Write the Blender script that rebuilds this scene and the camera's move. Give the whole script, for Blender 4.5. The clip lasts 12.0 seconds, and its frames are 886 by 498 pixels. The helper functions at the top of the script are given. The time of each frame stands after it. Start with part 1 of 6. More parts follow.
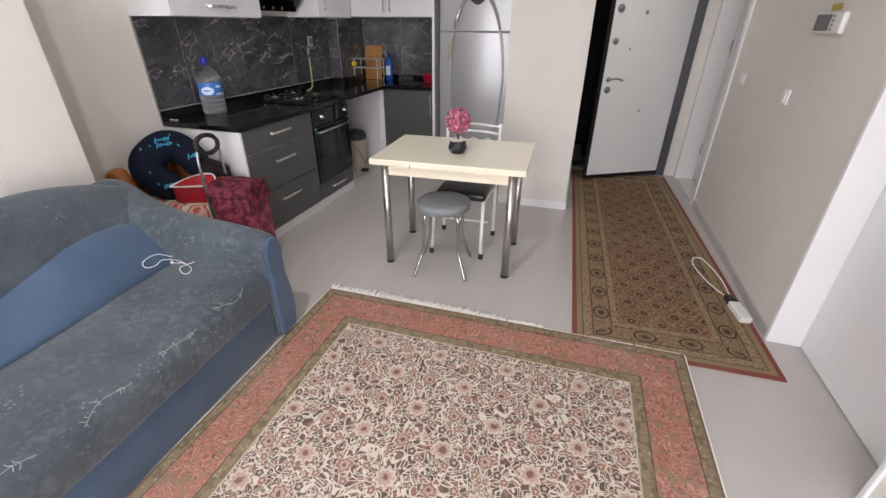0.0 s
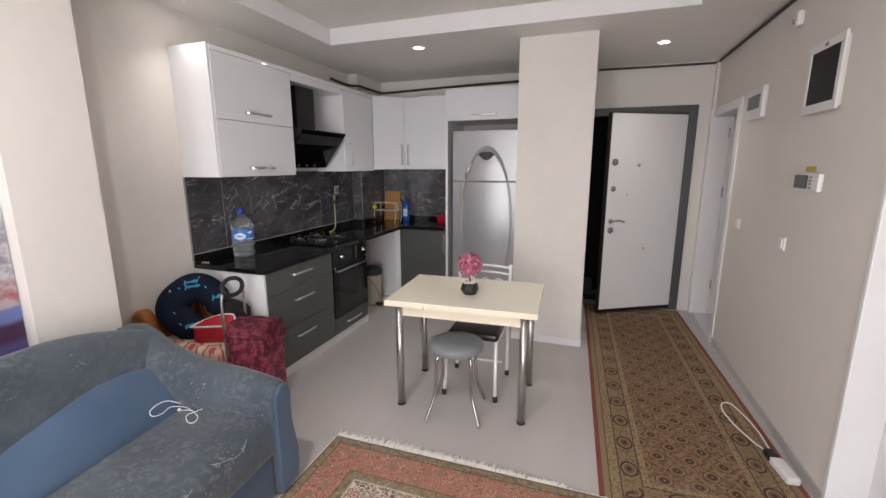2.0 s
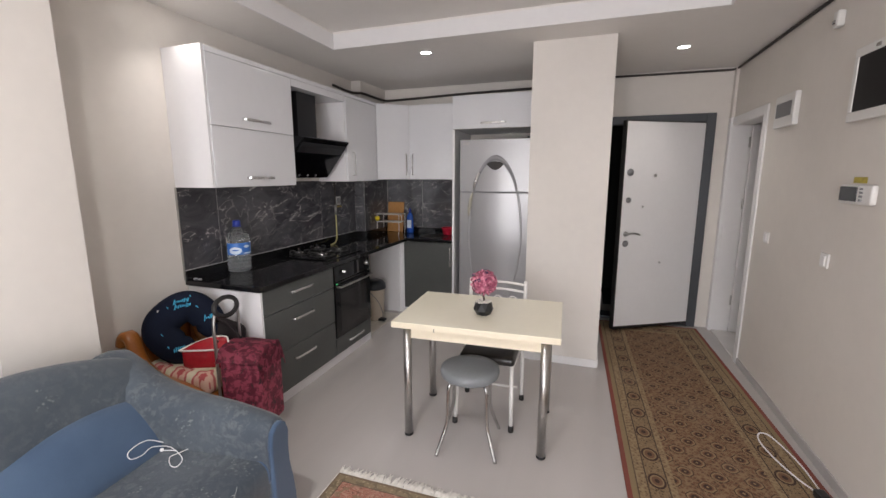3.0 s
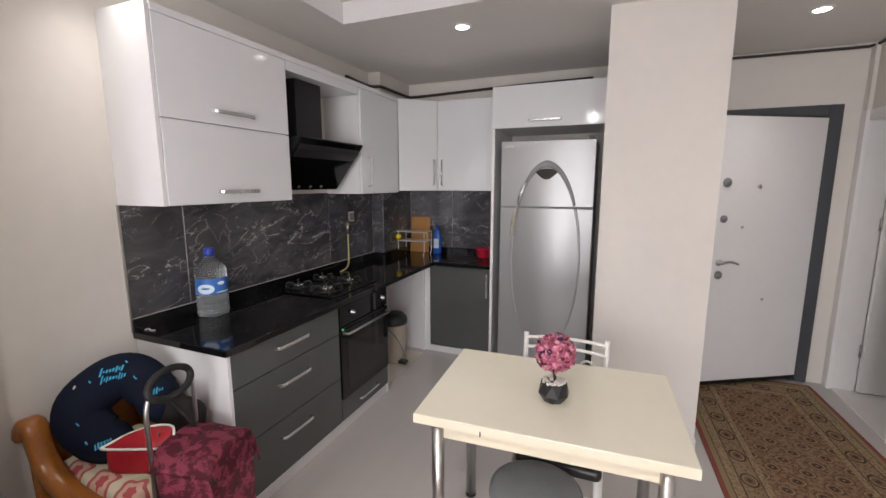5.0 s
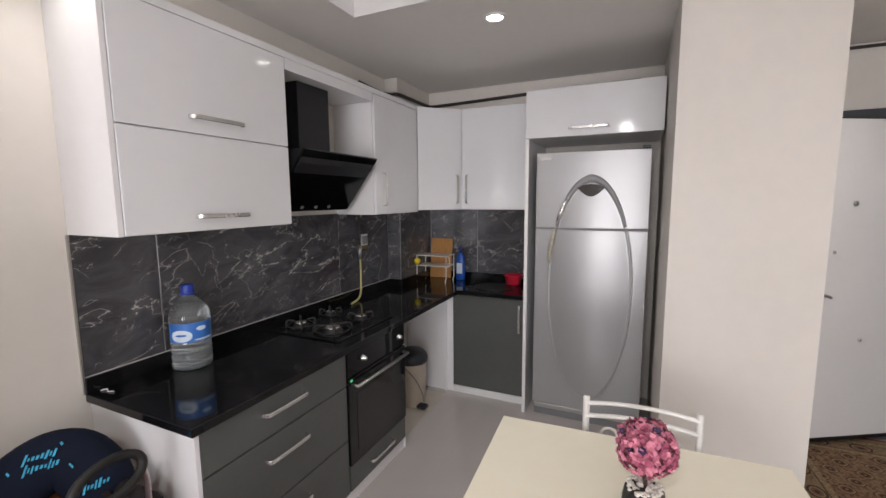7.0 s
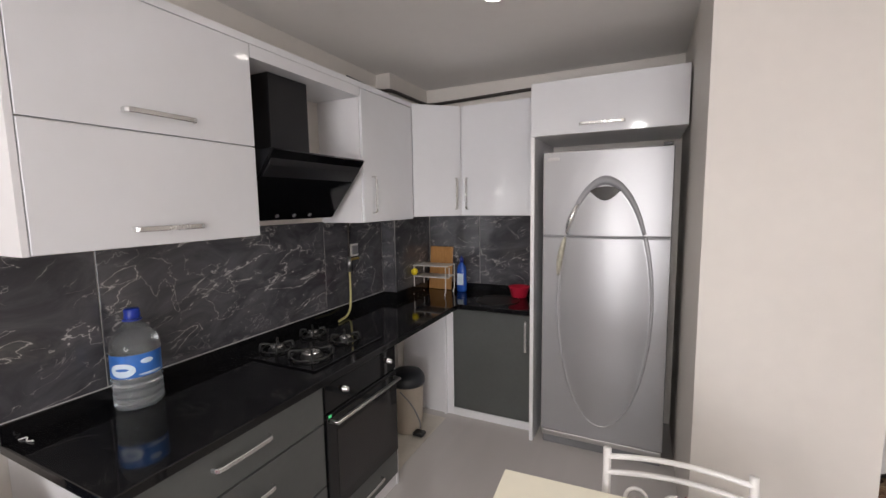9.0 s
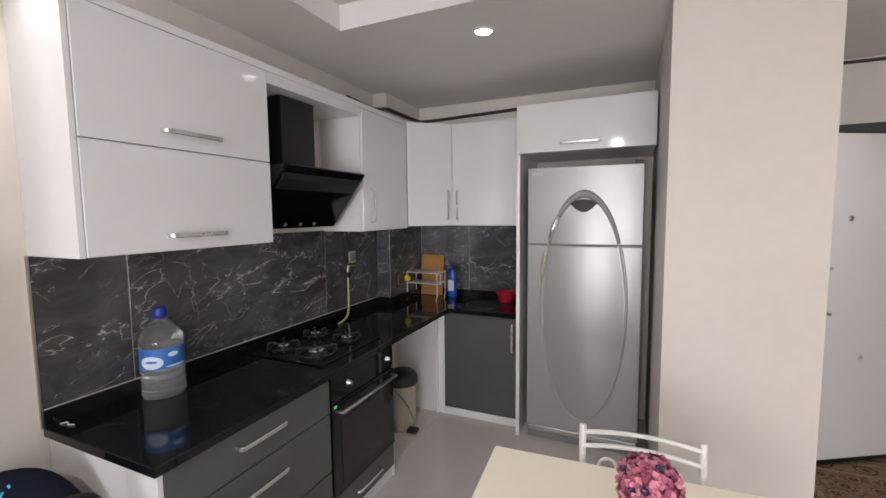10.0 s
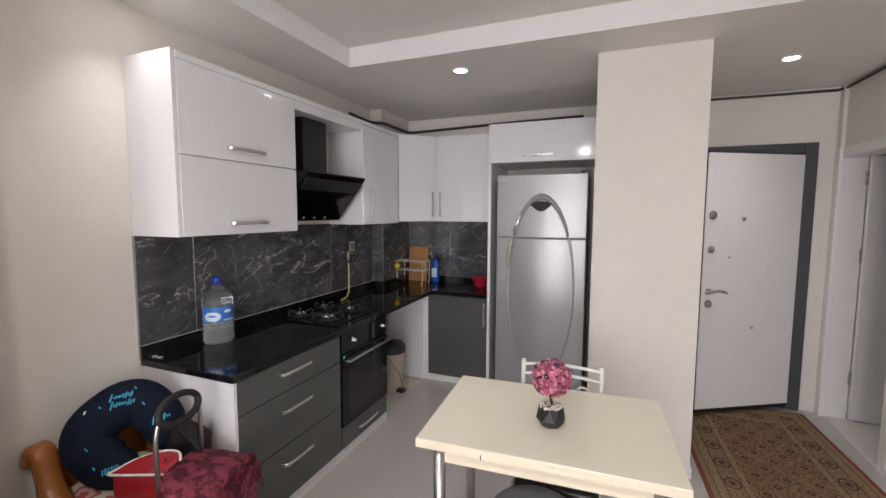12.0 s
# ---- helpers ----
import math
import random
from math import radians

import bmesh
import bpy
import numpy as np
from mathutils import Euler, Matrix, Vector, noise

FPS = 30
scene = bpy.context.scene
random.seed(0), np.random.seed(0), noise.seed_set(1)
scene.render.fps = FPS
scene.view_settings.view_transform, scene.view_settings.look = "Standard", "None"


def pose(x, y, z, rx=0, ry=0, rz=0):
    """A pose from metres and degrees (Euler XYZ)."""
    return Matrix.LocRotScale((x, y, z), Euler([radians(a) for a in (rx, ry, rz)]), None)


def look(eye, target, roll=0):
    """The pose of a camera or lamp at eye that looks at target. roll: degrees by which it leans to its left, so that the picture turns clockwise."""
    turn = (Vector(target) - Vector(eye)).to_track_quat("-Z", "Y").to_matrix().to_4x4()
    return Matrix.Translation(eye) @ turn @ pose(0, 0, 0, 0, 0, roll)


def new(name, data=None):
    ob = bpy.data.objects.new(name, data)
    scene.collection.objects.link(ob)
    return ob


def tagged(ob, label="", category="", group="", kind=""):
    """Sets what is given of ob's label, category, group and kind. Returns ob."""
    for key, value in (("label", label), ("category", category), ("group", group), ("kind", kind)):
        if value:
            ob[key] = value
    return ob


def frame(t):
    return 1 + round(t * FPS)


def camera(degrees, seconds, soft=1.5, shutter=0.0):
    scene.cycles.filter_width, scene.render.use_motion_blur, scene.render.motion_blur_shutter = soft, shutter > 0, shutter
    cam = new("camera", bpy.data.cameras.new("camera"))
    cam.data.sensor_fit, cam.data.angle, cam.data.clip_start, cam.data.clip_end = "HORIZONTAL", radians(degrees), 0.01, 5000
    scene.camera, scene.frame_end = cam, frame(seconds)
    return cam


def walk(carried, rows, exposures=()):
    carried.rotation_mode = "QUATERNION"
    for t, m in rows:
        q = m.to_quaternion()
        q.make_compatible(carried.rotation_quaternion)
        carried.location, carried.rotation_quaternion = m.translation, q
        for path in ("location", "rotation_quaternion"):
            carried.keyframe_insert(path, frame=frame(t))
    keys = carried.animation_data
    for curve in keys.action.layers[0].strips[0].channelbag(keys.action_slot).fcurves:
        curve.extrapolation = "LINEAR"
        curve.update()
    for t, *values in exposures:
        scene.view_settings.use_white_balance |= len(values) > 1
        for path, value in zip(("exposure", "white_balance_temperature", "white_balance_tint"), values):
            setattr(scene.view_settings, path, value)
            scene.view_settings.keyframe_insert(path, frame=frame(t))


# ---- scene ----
cam = camera(93.3, 12.0)
PATH = [
    (0, (0.191, 0.157, 1.51), (-0.335, 1.84, 0.567), 0.4),
    (0.5, (0.194, 0.162, 1.549), (-0.376, 1.912, 0.767), 0.2),
    (1, (0.198, 0.157, 1.584), (-0.414, 1.96, 0.971), 0.1),
    (1.5, (0.207, 0.146, 1.605), (-0.432, 1.981, 1.134), 0.0),
    (2, (0.194, 0.151, 1.626), (-0.453, 2.003, 1.236), -0.1),
    (2.5, (0.151, 0.207, 1.618), (-0.493, 2.068, 1.27), -0.0),
    (3, (0.048, 0.331, 1.627), (-0.598, 2.192, 1.282), 0.0),
    (3.2, (-0.001, 0.391, 1.624), (-0.654, 2.25, 1.276), 0.1),
    (5, (-0.351, 1.138, 1.654), (-1.102, 2.966, 1.344), 0.0),
    (5.5, (-0.48, 1.3, 1.689), (-1.243, 3.129, 1.413), -0.3),
    (6, (-0.533, 1.381, 1.695), (-1.31, 3.207, 1.445), -0.5),
    (6.5, (-0.559, 1.431, 1.687), (-1.36, 3.248, 1.445), -0.5),
    (8.3, (-0.699, 1.907, 1.663), (-1.573, 3.691, 1.43), -0.6),
    (8.5, (-0.691, 1.908, 1.683), (-1.565, 3.691, 1.445), -0.8),
    (9, (-0.665, 1.875, 1.685), (-1.526, 3.667, 1.467), -0.9),
    (9.5, (-0.647, 1.792, 1.694), (-1.481, 3.599, 1.499), -0.8),
    (10, (-0.613, 1.652, 1.686), (-1.415, 3.476, 1.517), -0.6),
    (10.5, (-0.567, 1.449, 1.683), (-1.331, 3.291, 1.526), -0.3),
    (11, (-0.522, 1.3, 1.699), (-1.249, 3.156, 1.543), 0.0),
    (11.5, (-0.44, 1.169, 1.701), (-1.154, 3.03, 1.535), 0.2),
    (12, (-0.336, 1.033, 1.672), (-1.073, 2.884, 1.499), 0.2),
]
walk(cam, [(t, look(eye, target, roll)) for t, eye, target, roll in PATH],
     [(0, 0.0, 6420, 10), (1.0, -0.05, 6500, 10), (2.0, -0.11, 6560, 10), (3.0, -0.1, 6580, 10), (5.0, -0.04, 6600, 10), (6.0, -0.04, 6560, 10), (8.5, 0.09, 6620, 10), (9.5, 0.06, 6640, 10), (10.5, -0.04, 6560, 10), (12, -0.09, 6600, 10)])

# ---- light ----
world = bpy.data.worlds.new("sky")
scene.world = world
world.use_nodes = True
wn = world.node_tree.nodes
sky = wn.new("ShaderNodeTexSky")
sky.sky_type, sky.sun_disc = "NISHITA", False
sky.sun_elevation, sky.sun_rotation = radians(40), radians(200)
world.node_tree.links.new(sky.outputs[0], wn["Background"].inputs[0])
wn["Background"].inputs[1].default_value = 0.12
scene.view_settings.exposure = 0.0


def area_lamp(name, m, sx, sy, watts, color, shape="RECTANGLE"):
    d = bpy.data.lights.new(name, "AREA")
    d.shape, d.size, d.size_y, d.energy, d.color = shape, sx, sy, watts, color
    ob = new(name, d)
    ob.matrix_world = m
    return ob


# daylight through the balcony window behind and the blind's window beside the sofa
area_lamp("window_daylight", look((0.0, -2.22, 1.3), (-1.1, 1.5, 1.2)), 2.35, 2.2, 116, (0.965, 0.955, 1.0))
# the main lamp in the middle of the raised field
area_lamp("ceiling_lamp_light", pose(-0.78, 0.5, 2.752), 0.11, 0.11, 25, (1.0, 0.985, 0.975), "DISK")
LAMPS = [(-1.357, 3.925, 32, 115), (0.718, 4.472, 22, 115), (-2.32, 2.34, 16, 96)]
for lx, ly, watts, wide in LAMPS:
    d = bpy.data.lights.new("downlight_beam", "SPOT")
    d.energy, d.spot_size, d.spot_blend, d.shadow_soft_size, d.color = watts, radians(wide), 1.0, 0.045, (1.0, 0.94, 0.9)
    new("downlight_beam", d).matrix_world = pose(lx, ly, 2.664)


# ---- materials ----
class X:
    """A value in a node tree, with arithmetic."""
    def __init__(self, nt, s):
        self.nt, self.s = nt, s

    def op(self, kind, *others, clamp=False):
        n = self.nt.nodes.new("ShaderNodeMath")
        n.operation, n.use_clamp = kind, clamp
        for i, v in enumerate((self, *others)):
            if isinstance(v, X):
                self.nt.links.new(v.s, n.inputs[i])
            else:
                n.inputs[i].default_value = v
        return X(self.nt, n.outputs[0])

    def __add__(self, o): return self.op("ADD", o)
    def __radd__(self, o): return self.op("ADD", o)
    def __sub__(self, o): return self.op("SUBTRACT", o)
    def __rsub__(self, o): return (self * -1.0) + o
    def __mul__(self, o): return self.op("MULTIPLY", o)
    def __rmul__(self, o): return self.op("MULTIPLY", o)
    def __truediv__(self, o): return self.op("DIVIDE", o)
    def __abs__(self): return self.op("ABSOLUTE")
    def __lt__(self, o): return self.op("LESS_THAN", o)
    def __gt__(self, o): return self.op("GREATER_THAN", o)
    def sin(self): return self.op("SINE")
    def cos(self): return self.op("COSINE")
    def sqrt(self): return self.op("SQRT")
    def floor(self): return self.op("FLOOR")
    def mod(self, o): return self.op("FLOORED_MODULO", o)
    def atan2(self, o): return self.op("ARCTAN2", o)
    def max(self, o): return self.op("MAXIMUM", o)
    def min(self, o): return self.op("MINIMUM", o)
    def pow(self, o): return self.op("POWER", o)

    def band(self, a, b):
        """0 below a, 1 above b, smooth between."""
        n = self.nt.nodes.new("ShaderNodeMapRange")
        n.interpolation_type = "SMOOTHSTEP"
        self.nt.links.new(self.s, n.inputs[0])
        n.inputs[1].default_value, n.inputs[2].default_value = a, b
        return X(self.nt, n.outputs[0])


class Mat:
    def __init__(self, name, color=(0.8, 0.8, 0.8), rough=0.5, metal=0.0, **more):
        self.m = bpy.data.materials.new(name)
        self.m.use_nodes = True
        self.nt = self.m.node_tree
        self.b = self.nt.nodes["Principled BSDF"]
        self.b.inputs["Base Color"].default_value = (*color, 1)
        self.b.inputs["Roughness"].default_value = rough
        self.b.inputs["Metallic"].default_value = metal
        for k, v in more.items():
            self.b.inputs[k.replace("_", " ")].default_value = v
        tc = self.nt.nodes.new("ShaderNodeTexCoord")
        self.obj = tc.outputs["Object"]

    def xyz(self):
        n = self.nt.nodes.new("ShaderNodeSeparateXYZ")
        self.nt.links.new(self.obj, n.inputs[0])
        return [X(self.nt, o) for o in n.outputs]

    def vec(self, x, y, z=0.0):
        n = self.nt.nodes.new("ShaderNodeCombineXYZ")
        for i, v in enumerate((x, y, z)):
            if isinstance(v, X):
                self.nt.links.new(v.s, n.inputs[i])
            else:
                n.inputs[i].default_value = v
        return n.outputs[0]

    def noise(self, scale, detail=3.0, rough=0.5, distort=0.0, at=None, stretch=None):
        n = self.nt.nodes.new("ShaderNodeTexNoise")
        n.inputs["Scale"].default_value, n.inputs["Detail"].default_value = scale, detail
        n.inputs["Roughness"].default_value, n.inputs["Distortion"].default_value = rough, distort
        src = at or self.obj
        if stretch:
            mp = self.nt.nodes.new("ShaderNodeMapping")
            mp.inputs["Scale"].default_value = stretch
            self.nt.links.new(src, mp.inputs[0])
            src = mp.outputs[0]
        self.nt.links.new(src, n.inputs["Vector"])
        return X(self.nt, n.outputs[0])

    def voronoi(self, scale, feature="F1", at=None, out="Distance"):
        n = self.nt.nodes.new("ShaderNodeTexVoronoi")
        n.feature = feature
        n.inputs["Scale"].default_value = scale
        self.nt.links.new(at or self.obj, n.inputs["Vector"])
        return X(self.nt, n.outputs[out])

    def rnd(self):
        n = self.nt.nodes.new("ShaderNodeObjectInfo")
        return X(self.nt, n.outputs["Random"])

    def mix(self, f, a, b):
        n = self.nt.nodes.new("ShaderNodeMix")
        n.data_type = "RGBA"
        if isinstance(f, X):
            self.nt.links.new(f.s, n.inputs[0])
        else:
            n.inputs[0].default_value = f
        for i, v in ((6, a), (7, b)):
            if isinstance(v, tuple):
                n.inputs[i].default_value = (*v, 1)
            else:
                self.nt.links.new(v, n.inputs[i])
        return n.outputs[2]

    def color(self, sock):
        self.nt.links.new(sock, self.b.inputs["Base Color"])
        return self

    def rough(self, x):
        self.nt.links.new(x.s, self.b.inputs["Roughness"])
        return self

    def bump(self, x, strength=0.2, dist=0.002):
        n = self.nt.nodes.new("ShaderNodeBump")
        n.inputs["Strength"].default_value, n.inputs["Distance"].default_value = strength, dist
        self.nt.links.new(x.s, n.inputs["Height"])
        self.nt.links.new(n.outputs[0], self.b.inputs["Normal"])
        return self


def mottled(name, c, rough, var=0.06, scale=2.0, grain=180.0, bump=0.12, metal=0.0, dist=0.001):
    """A plain surface with slow stains and fine grain."""
    k = Mat(name, c, rough, metal)
    n = k.noise(scale, 4) * 0.7 + k.noise(scale * 12, 2) * 0.3
    lo = tuple(max(0, v * (1 - var)) for v in c)
    hi = tuple(min(1, v * (1 + var)) for v in c)
    k.color(k.mix(n.band(0.3, 0.7), lo, hi))
    g = k.noise(grain, 2)
    k.bump(g, bump, dist)
    k.rough(n * 0.12 + (rough - 0.06))
    return k.m


M_WALL = mottled("wall_paint", (0.72, 0.682, 0.636), 0.6, 0.03, 1.2, 220, 0.1)
M_CEIL = mottled("ceiling_paint", (0.8, 0.775, 0.745), 0.7, 0.02, 1.0, 200, 0.06)
M_WHITE = mottled("white_paint", (0.8, 0.79, 0.79), 0.35, 0.02, 2.0, 150, 0.04)
M_LACQ = mottled("white_lacquer", (0.76, 0.765, 0.785), 0.08, 0.015, 1.5, 60, 0.01)
M_MELA = mottled("white_melamine", (0.78, 0.77, 0.78), 0.35, 0.02, 2.0, 120, 0.02)
M_GREY = mottled("grey_laminate", (0.088, 0.092, 0.088), 0.32, 0.08, 3.0, 200, 0.05)
M_JOINT = mottled("dark_gap", (0.03, 0.03, 0.03), 0.8)
M_STEEL = mottled("brushed_steel", (0.5, 0.49, 0.48), 0.33, 0.05, 4.0, 300, 0.05, 1.0)
M_CHROME = mottled("chrome", (0.5, 0.5, 0.5), 0.24, 0.03, 6.0, 200, 0.01, 1.0)
M_BLACK = mottled("black_plastic", (0.012, 0.012, 0.013), 0.35, 0.2, 5.0, 250, 0.1)
M_BGLASS = mottled("black_glass", (0.006, 0.006, 0.007), 0.05, 0.1, 3.0, 100, 0.0)
M_MATBLK = mottled("matt_black_metal", (0.009, 0.009, 0.011), 0.42, 0.1, 4.0, 100, 0.02)
M_HOODGL = Mat("black_hood_glass", (0.004, 0.004, 0.005), 0.12, Specular_IOR_Level=0.2).m
M_CAST = mottled("cast_iron", (0.015, 0.015, 0.015), 0.5, 0.2, 20.0, 400, 0.3)
M_ANTH = mottled("anthracite_paint", (0.055, 0.06, 0.07), 0.4, 0.08, 3.0, 300, 0.08)
# near black, so the stairwell's darkness lies in the colour
M_DARK = mottled("stairwell_shade", (0.012, 0.011, 0.011), 0.8)
M_CREAM = mottled("cream_laminate", (0.93, 0.88, 0.72), 0.12, 0.02, 2.0, 80, 0.02)
M_CREAMS = mottled("cream_edge", (0.84, 0.76, 0.6), 0.3, 0.04, 3.0, 120, 0.05)
M_HANDLE = mottled("satin_chrome", (0.74, 0.73, 0.72), 0.26, 0.04, 9.0, 200, 0.02, 0.85)
M_ARCH = mottled("grey_lacquered_trim", (0.25, 0.25, 0.26), 0.42, 0.05, 5.0, 200, 0.02, 0.1)
M_RUBBER = mottled("black_rubber", (0.015, 0.014, 0.014), 0.6)
M_VINYL = mottled("grey_vinyl", (0.2, 0.215, 0.23), 0.35, 0.08, 8.0, 350, 0.2)
M_BVINYL = mottled("black_vinyl", (0.02, 0.018, 0.018), 0.3, 0.2, 8.0, 350, 0.2)
M_WMETAL = mottled("white_enamel", (0.78, 0.76, 0.74), 0.3, 0.04, 9.0, 150, 0.05)
M_PLAST = mottled("white_plastic", (0.75, 0.74, 0.72), 0.35, 0.02, 5.0, 200, 0.04)
M_SMOKE = mottled("smoked_plastic", (0.022, 0.02, 0.02), 0.12, 0.1, 3.0, 100, 0.0)
M_RED = mottled("red_plastic", (0.55, 0.02, 0.05), 0.3, 0.1, 6.0, 200, 0.05)
M_REDV = mottled("red_vinyl", (0.36, 0.012, 0.022), 0.25, 0.2, 9.0, 150, 0.2)
M_PIPING = mottled("white_piping", (0.75, 0.72, 0.68), 0.4)
M_NAVY = mottled("navy_fabric", (0.005, 0.008, 0.02), 0.85, 0.15, 6.0, 500, 0.3)
M_NAVY.node_tree.nodes["Principled BSDF"].inputs["Specular IOR Level"].default_value = 0.2
M_TURQ = mottled("turquoise_print", (0.045, 0.36, 0.57), 0.8, 0.1, 30.0, 400, 0.2)
M_YELLOW = mottled("yellow_plastic", (0.8, 0.62, 0.02), 0.4)
M_BLUEP = mottled("blue_plastic", (0.02, 0.09, 0.42), 0.25, 0.1, 8.0)
M_BLUEC = mottled("blue_cap", (0.008, 0.03, 0.28), 0.35)
M_YHOSE = mottled("yellow_hose", (0.5, 0.45, 0.2), 0.45, 0.1, 20.0)
M_BRASS = mottled("brass", (0.6, 0.45, 0.15), 0.35, 0.1, 20.0, 200, 0.05, 1.0)
M_DPIPE = mottled("dark_pipe", (0.035, 0.028, 0.025), 0.5)
M_BIN = mottled("cream_plastic", (0.55, 0.48, 0.39), 0.35, 0.05, 5.0)
M_BINLID = mottled("charcoal_plastic", (0.03, 0.033, 0.04), 0.4, 0.1, 5.0)
M_POT = mottled("black_glazed_pot", (0.015, 0.016, 0.018), 0.3, 0.15, 12.0, 200, 0.1)
M_PEBB = mottled("white_pebbles", (0.7, 0.66, 0.6), 0.6, 0.15, 80.0)
M_BARK = mottled("twig_bark", (0.05, 0.03, 0.02), 0.7, 0.3, 60.0, 200, 0.4)
M_STICK = mottled("yellow_sticker", (0.45, 0.36, 0.05), 0.5, 0.25, 40.0)
M_BASEB = mottled("grey_skirting", (0.45, 0.43, 0.42), 0.4, 0.05, 4.0)
M_HBAG = mottled("dark_leather", (0.013, 0.008, 0.009), 0.55, 0.2, 15.0, 200, 0.3)
M_HBAG.node_tree.nodes["Principled BSDF"].inputs["Specular IOR Level"].default_value = 0.25
M_CABLE = mottled("white_cable", (0.84, 0.83, 0.83), 0.4)
M_EDGEW = mottled("rug_selvedge", (0.86, 0.83, 0.78), 0.9, 0.1, 60.0, 400, 0.5)


def mk_floor():
    k = Mat("grey_oak_laminate", rough=0.3)
    r = k.rnd()
    x, y, z = k.xyz()
    v = k.vec(x * 9.0 + r * 50.0, y * 1.4 + r * 13.0, r * 7.0)
    g = k.noise(1.0, 1, 0.4, 0.0, at=v) * 0.6 + k.noise(1.5, 2, 0.5) * 0.4
    c = k.mix(g, (0.475, 0.447, 0.432), (0.53, 0.5, 0.485))
    k.color(k.mix(r * 0.09, c, (0.45, 0.425, 0.41)))
    k.rough(k.noise(1.2, 2) * 0.05 + 0.2)
    return k.m


def mk_marble():
    """Near-black marble tile with broken pale veins at two scales."""
    k = Mat("black_marble_tile", rough=0.1)
    r = k.rnd()
    x, y, z = k.xyz()
    u = x + y
    v1 = k.vec(u * 1.0 + z * 0.9 + r * 11.0, z * 2.1 - u * 0.6 + r * 5.0, r * 9.0)
    v2 = k.vec(u * 1.3 - z * 0.5 + r * 3.0, z * 1.9 + u * 0.5 + r * 17.0, r * 4.0)

    # long thin veins lie along the zero lines of slow noise, drawn out on the slant
    w1, w2 = k.noise(4.0, 3, at=v1), k.noise(4.0, 3, at=v2)
    g1 = k.vec((u + z * 0.55) * 0.62 + r * 7.0, (z - u * 0.42) * 1.5 + r * 3.0, r * 5.0)
    g2 = k.vec((u - z * 0.7) * 0.8 + r * 2.0, (z + u * 0.3) * 1.4 + r * 8.0, r * 3.0 + 4.0)
    n1 = abs(k.noise(2.7, 5, 0.55, 0.5, at=g1) - 0.5)
    n2 = abs(k.noise(4.2, 5, 0.55, 0.6, at=g2) - 0.5)
    n3 = abs(k.noise(7.5, 4, 0.55, 0.6, at=g1) - 0.48)
    keep1 = k.noise(2.6, 2, at=v2).band(0.42, 0.56)
    keep2 = k.noise(3.6, 2, at=v1).band(0.45, 0.58)
    keep3 = w1.band(0.5, 0.62)
    vein = (1.0 - n1.band(0.0, 0.0065)) * keep1 + (1.0 - n2.band(0.0, 0.0055)) * keep2 * 0.8 + (1.0 - n3.band(0.0, 0.007)) * keep3 * 0.5
    halo = (1.0 - n1.band(0.0, 0.04)) * keep1 * 0.35 + (1.0 - n2.band(0.0, 0.035)) * keep2 * 0.25
    cloud = k.noise(2.5, 6, 0.65, 1.2, at=v1)
    base = k.mix(cloud.band(0.3, 0.75), (0.043, 0.043, 0.05), (0.106, 0.104, 0.113))
    base = k.mix(k.noise(1.7, 3, at=v2).band(0.6, 0.8) * 0.25, base, (0.12, 0.1, 0.09))
    base = k.mix(halo.min(0.6), base, (0.15, 0.142, 0.142))
    k.color(k.mix(vein.min(0.85), base, (0.52, 0.5, 0.49)))
    k.rough(w2 * 0.05 + 0.07)
    return k.m


def mk_granite():
    k = Mat("black_granite", rough=0.07)
    s = k.voronoi(420.0, "F1")
    sp = (1.0 - s.band(0.12, 0.3)) * k.noise(60.0, 2).band(0.5, 0.7)
    k.color(k.mix(sp * 0.35, (0.006, 0.006, 0.007), (0.16, 0.15, 0.14)))
    k.rough(k.noise(7.0, 4).band(0.3, 0.8) * 0.08 + 0.05)
    return k.m


def mk_silver():
    k = Mat("silver_paint", (0.42, 0.42, 0.43), 0.4, 0.45)
    n = k.noise(900.0, 1)
    k.color(k.mix(n.band(0.3, 0.7), (0.37, 0.37, 0.38), (0.45, 0.45, 0.46)))
    k.b.inputs["Roughness"].default_value = 0.35
    return k.m


def flower(k, u, v, R, petals, phase=0.0):
    """Distance-like field of a petalled flower round the origin of (u, v): below 1 inside."""
    r = (u * u + v * v).sqrt()
    a = u.atan2(v)
    return r / ((a * petals + phase).cos() * (0.12 * R) + 0.86 * R)


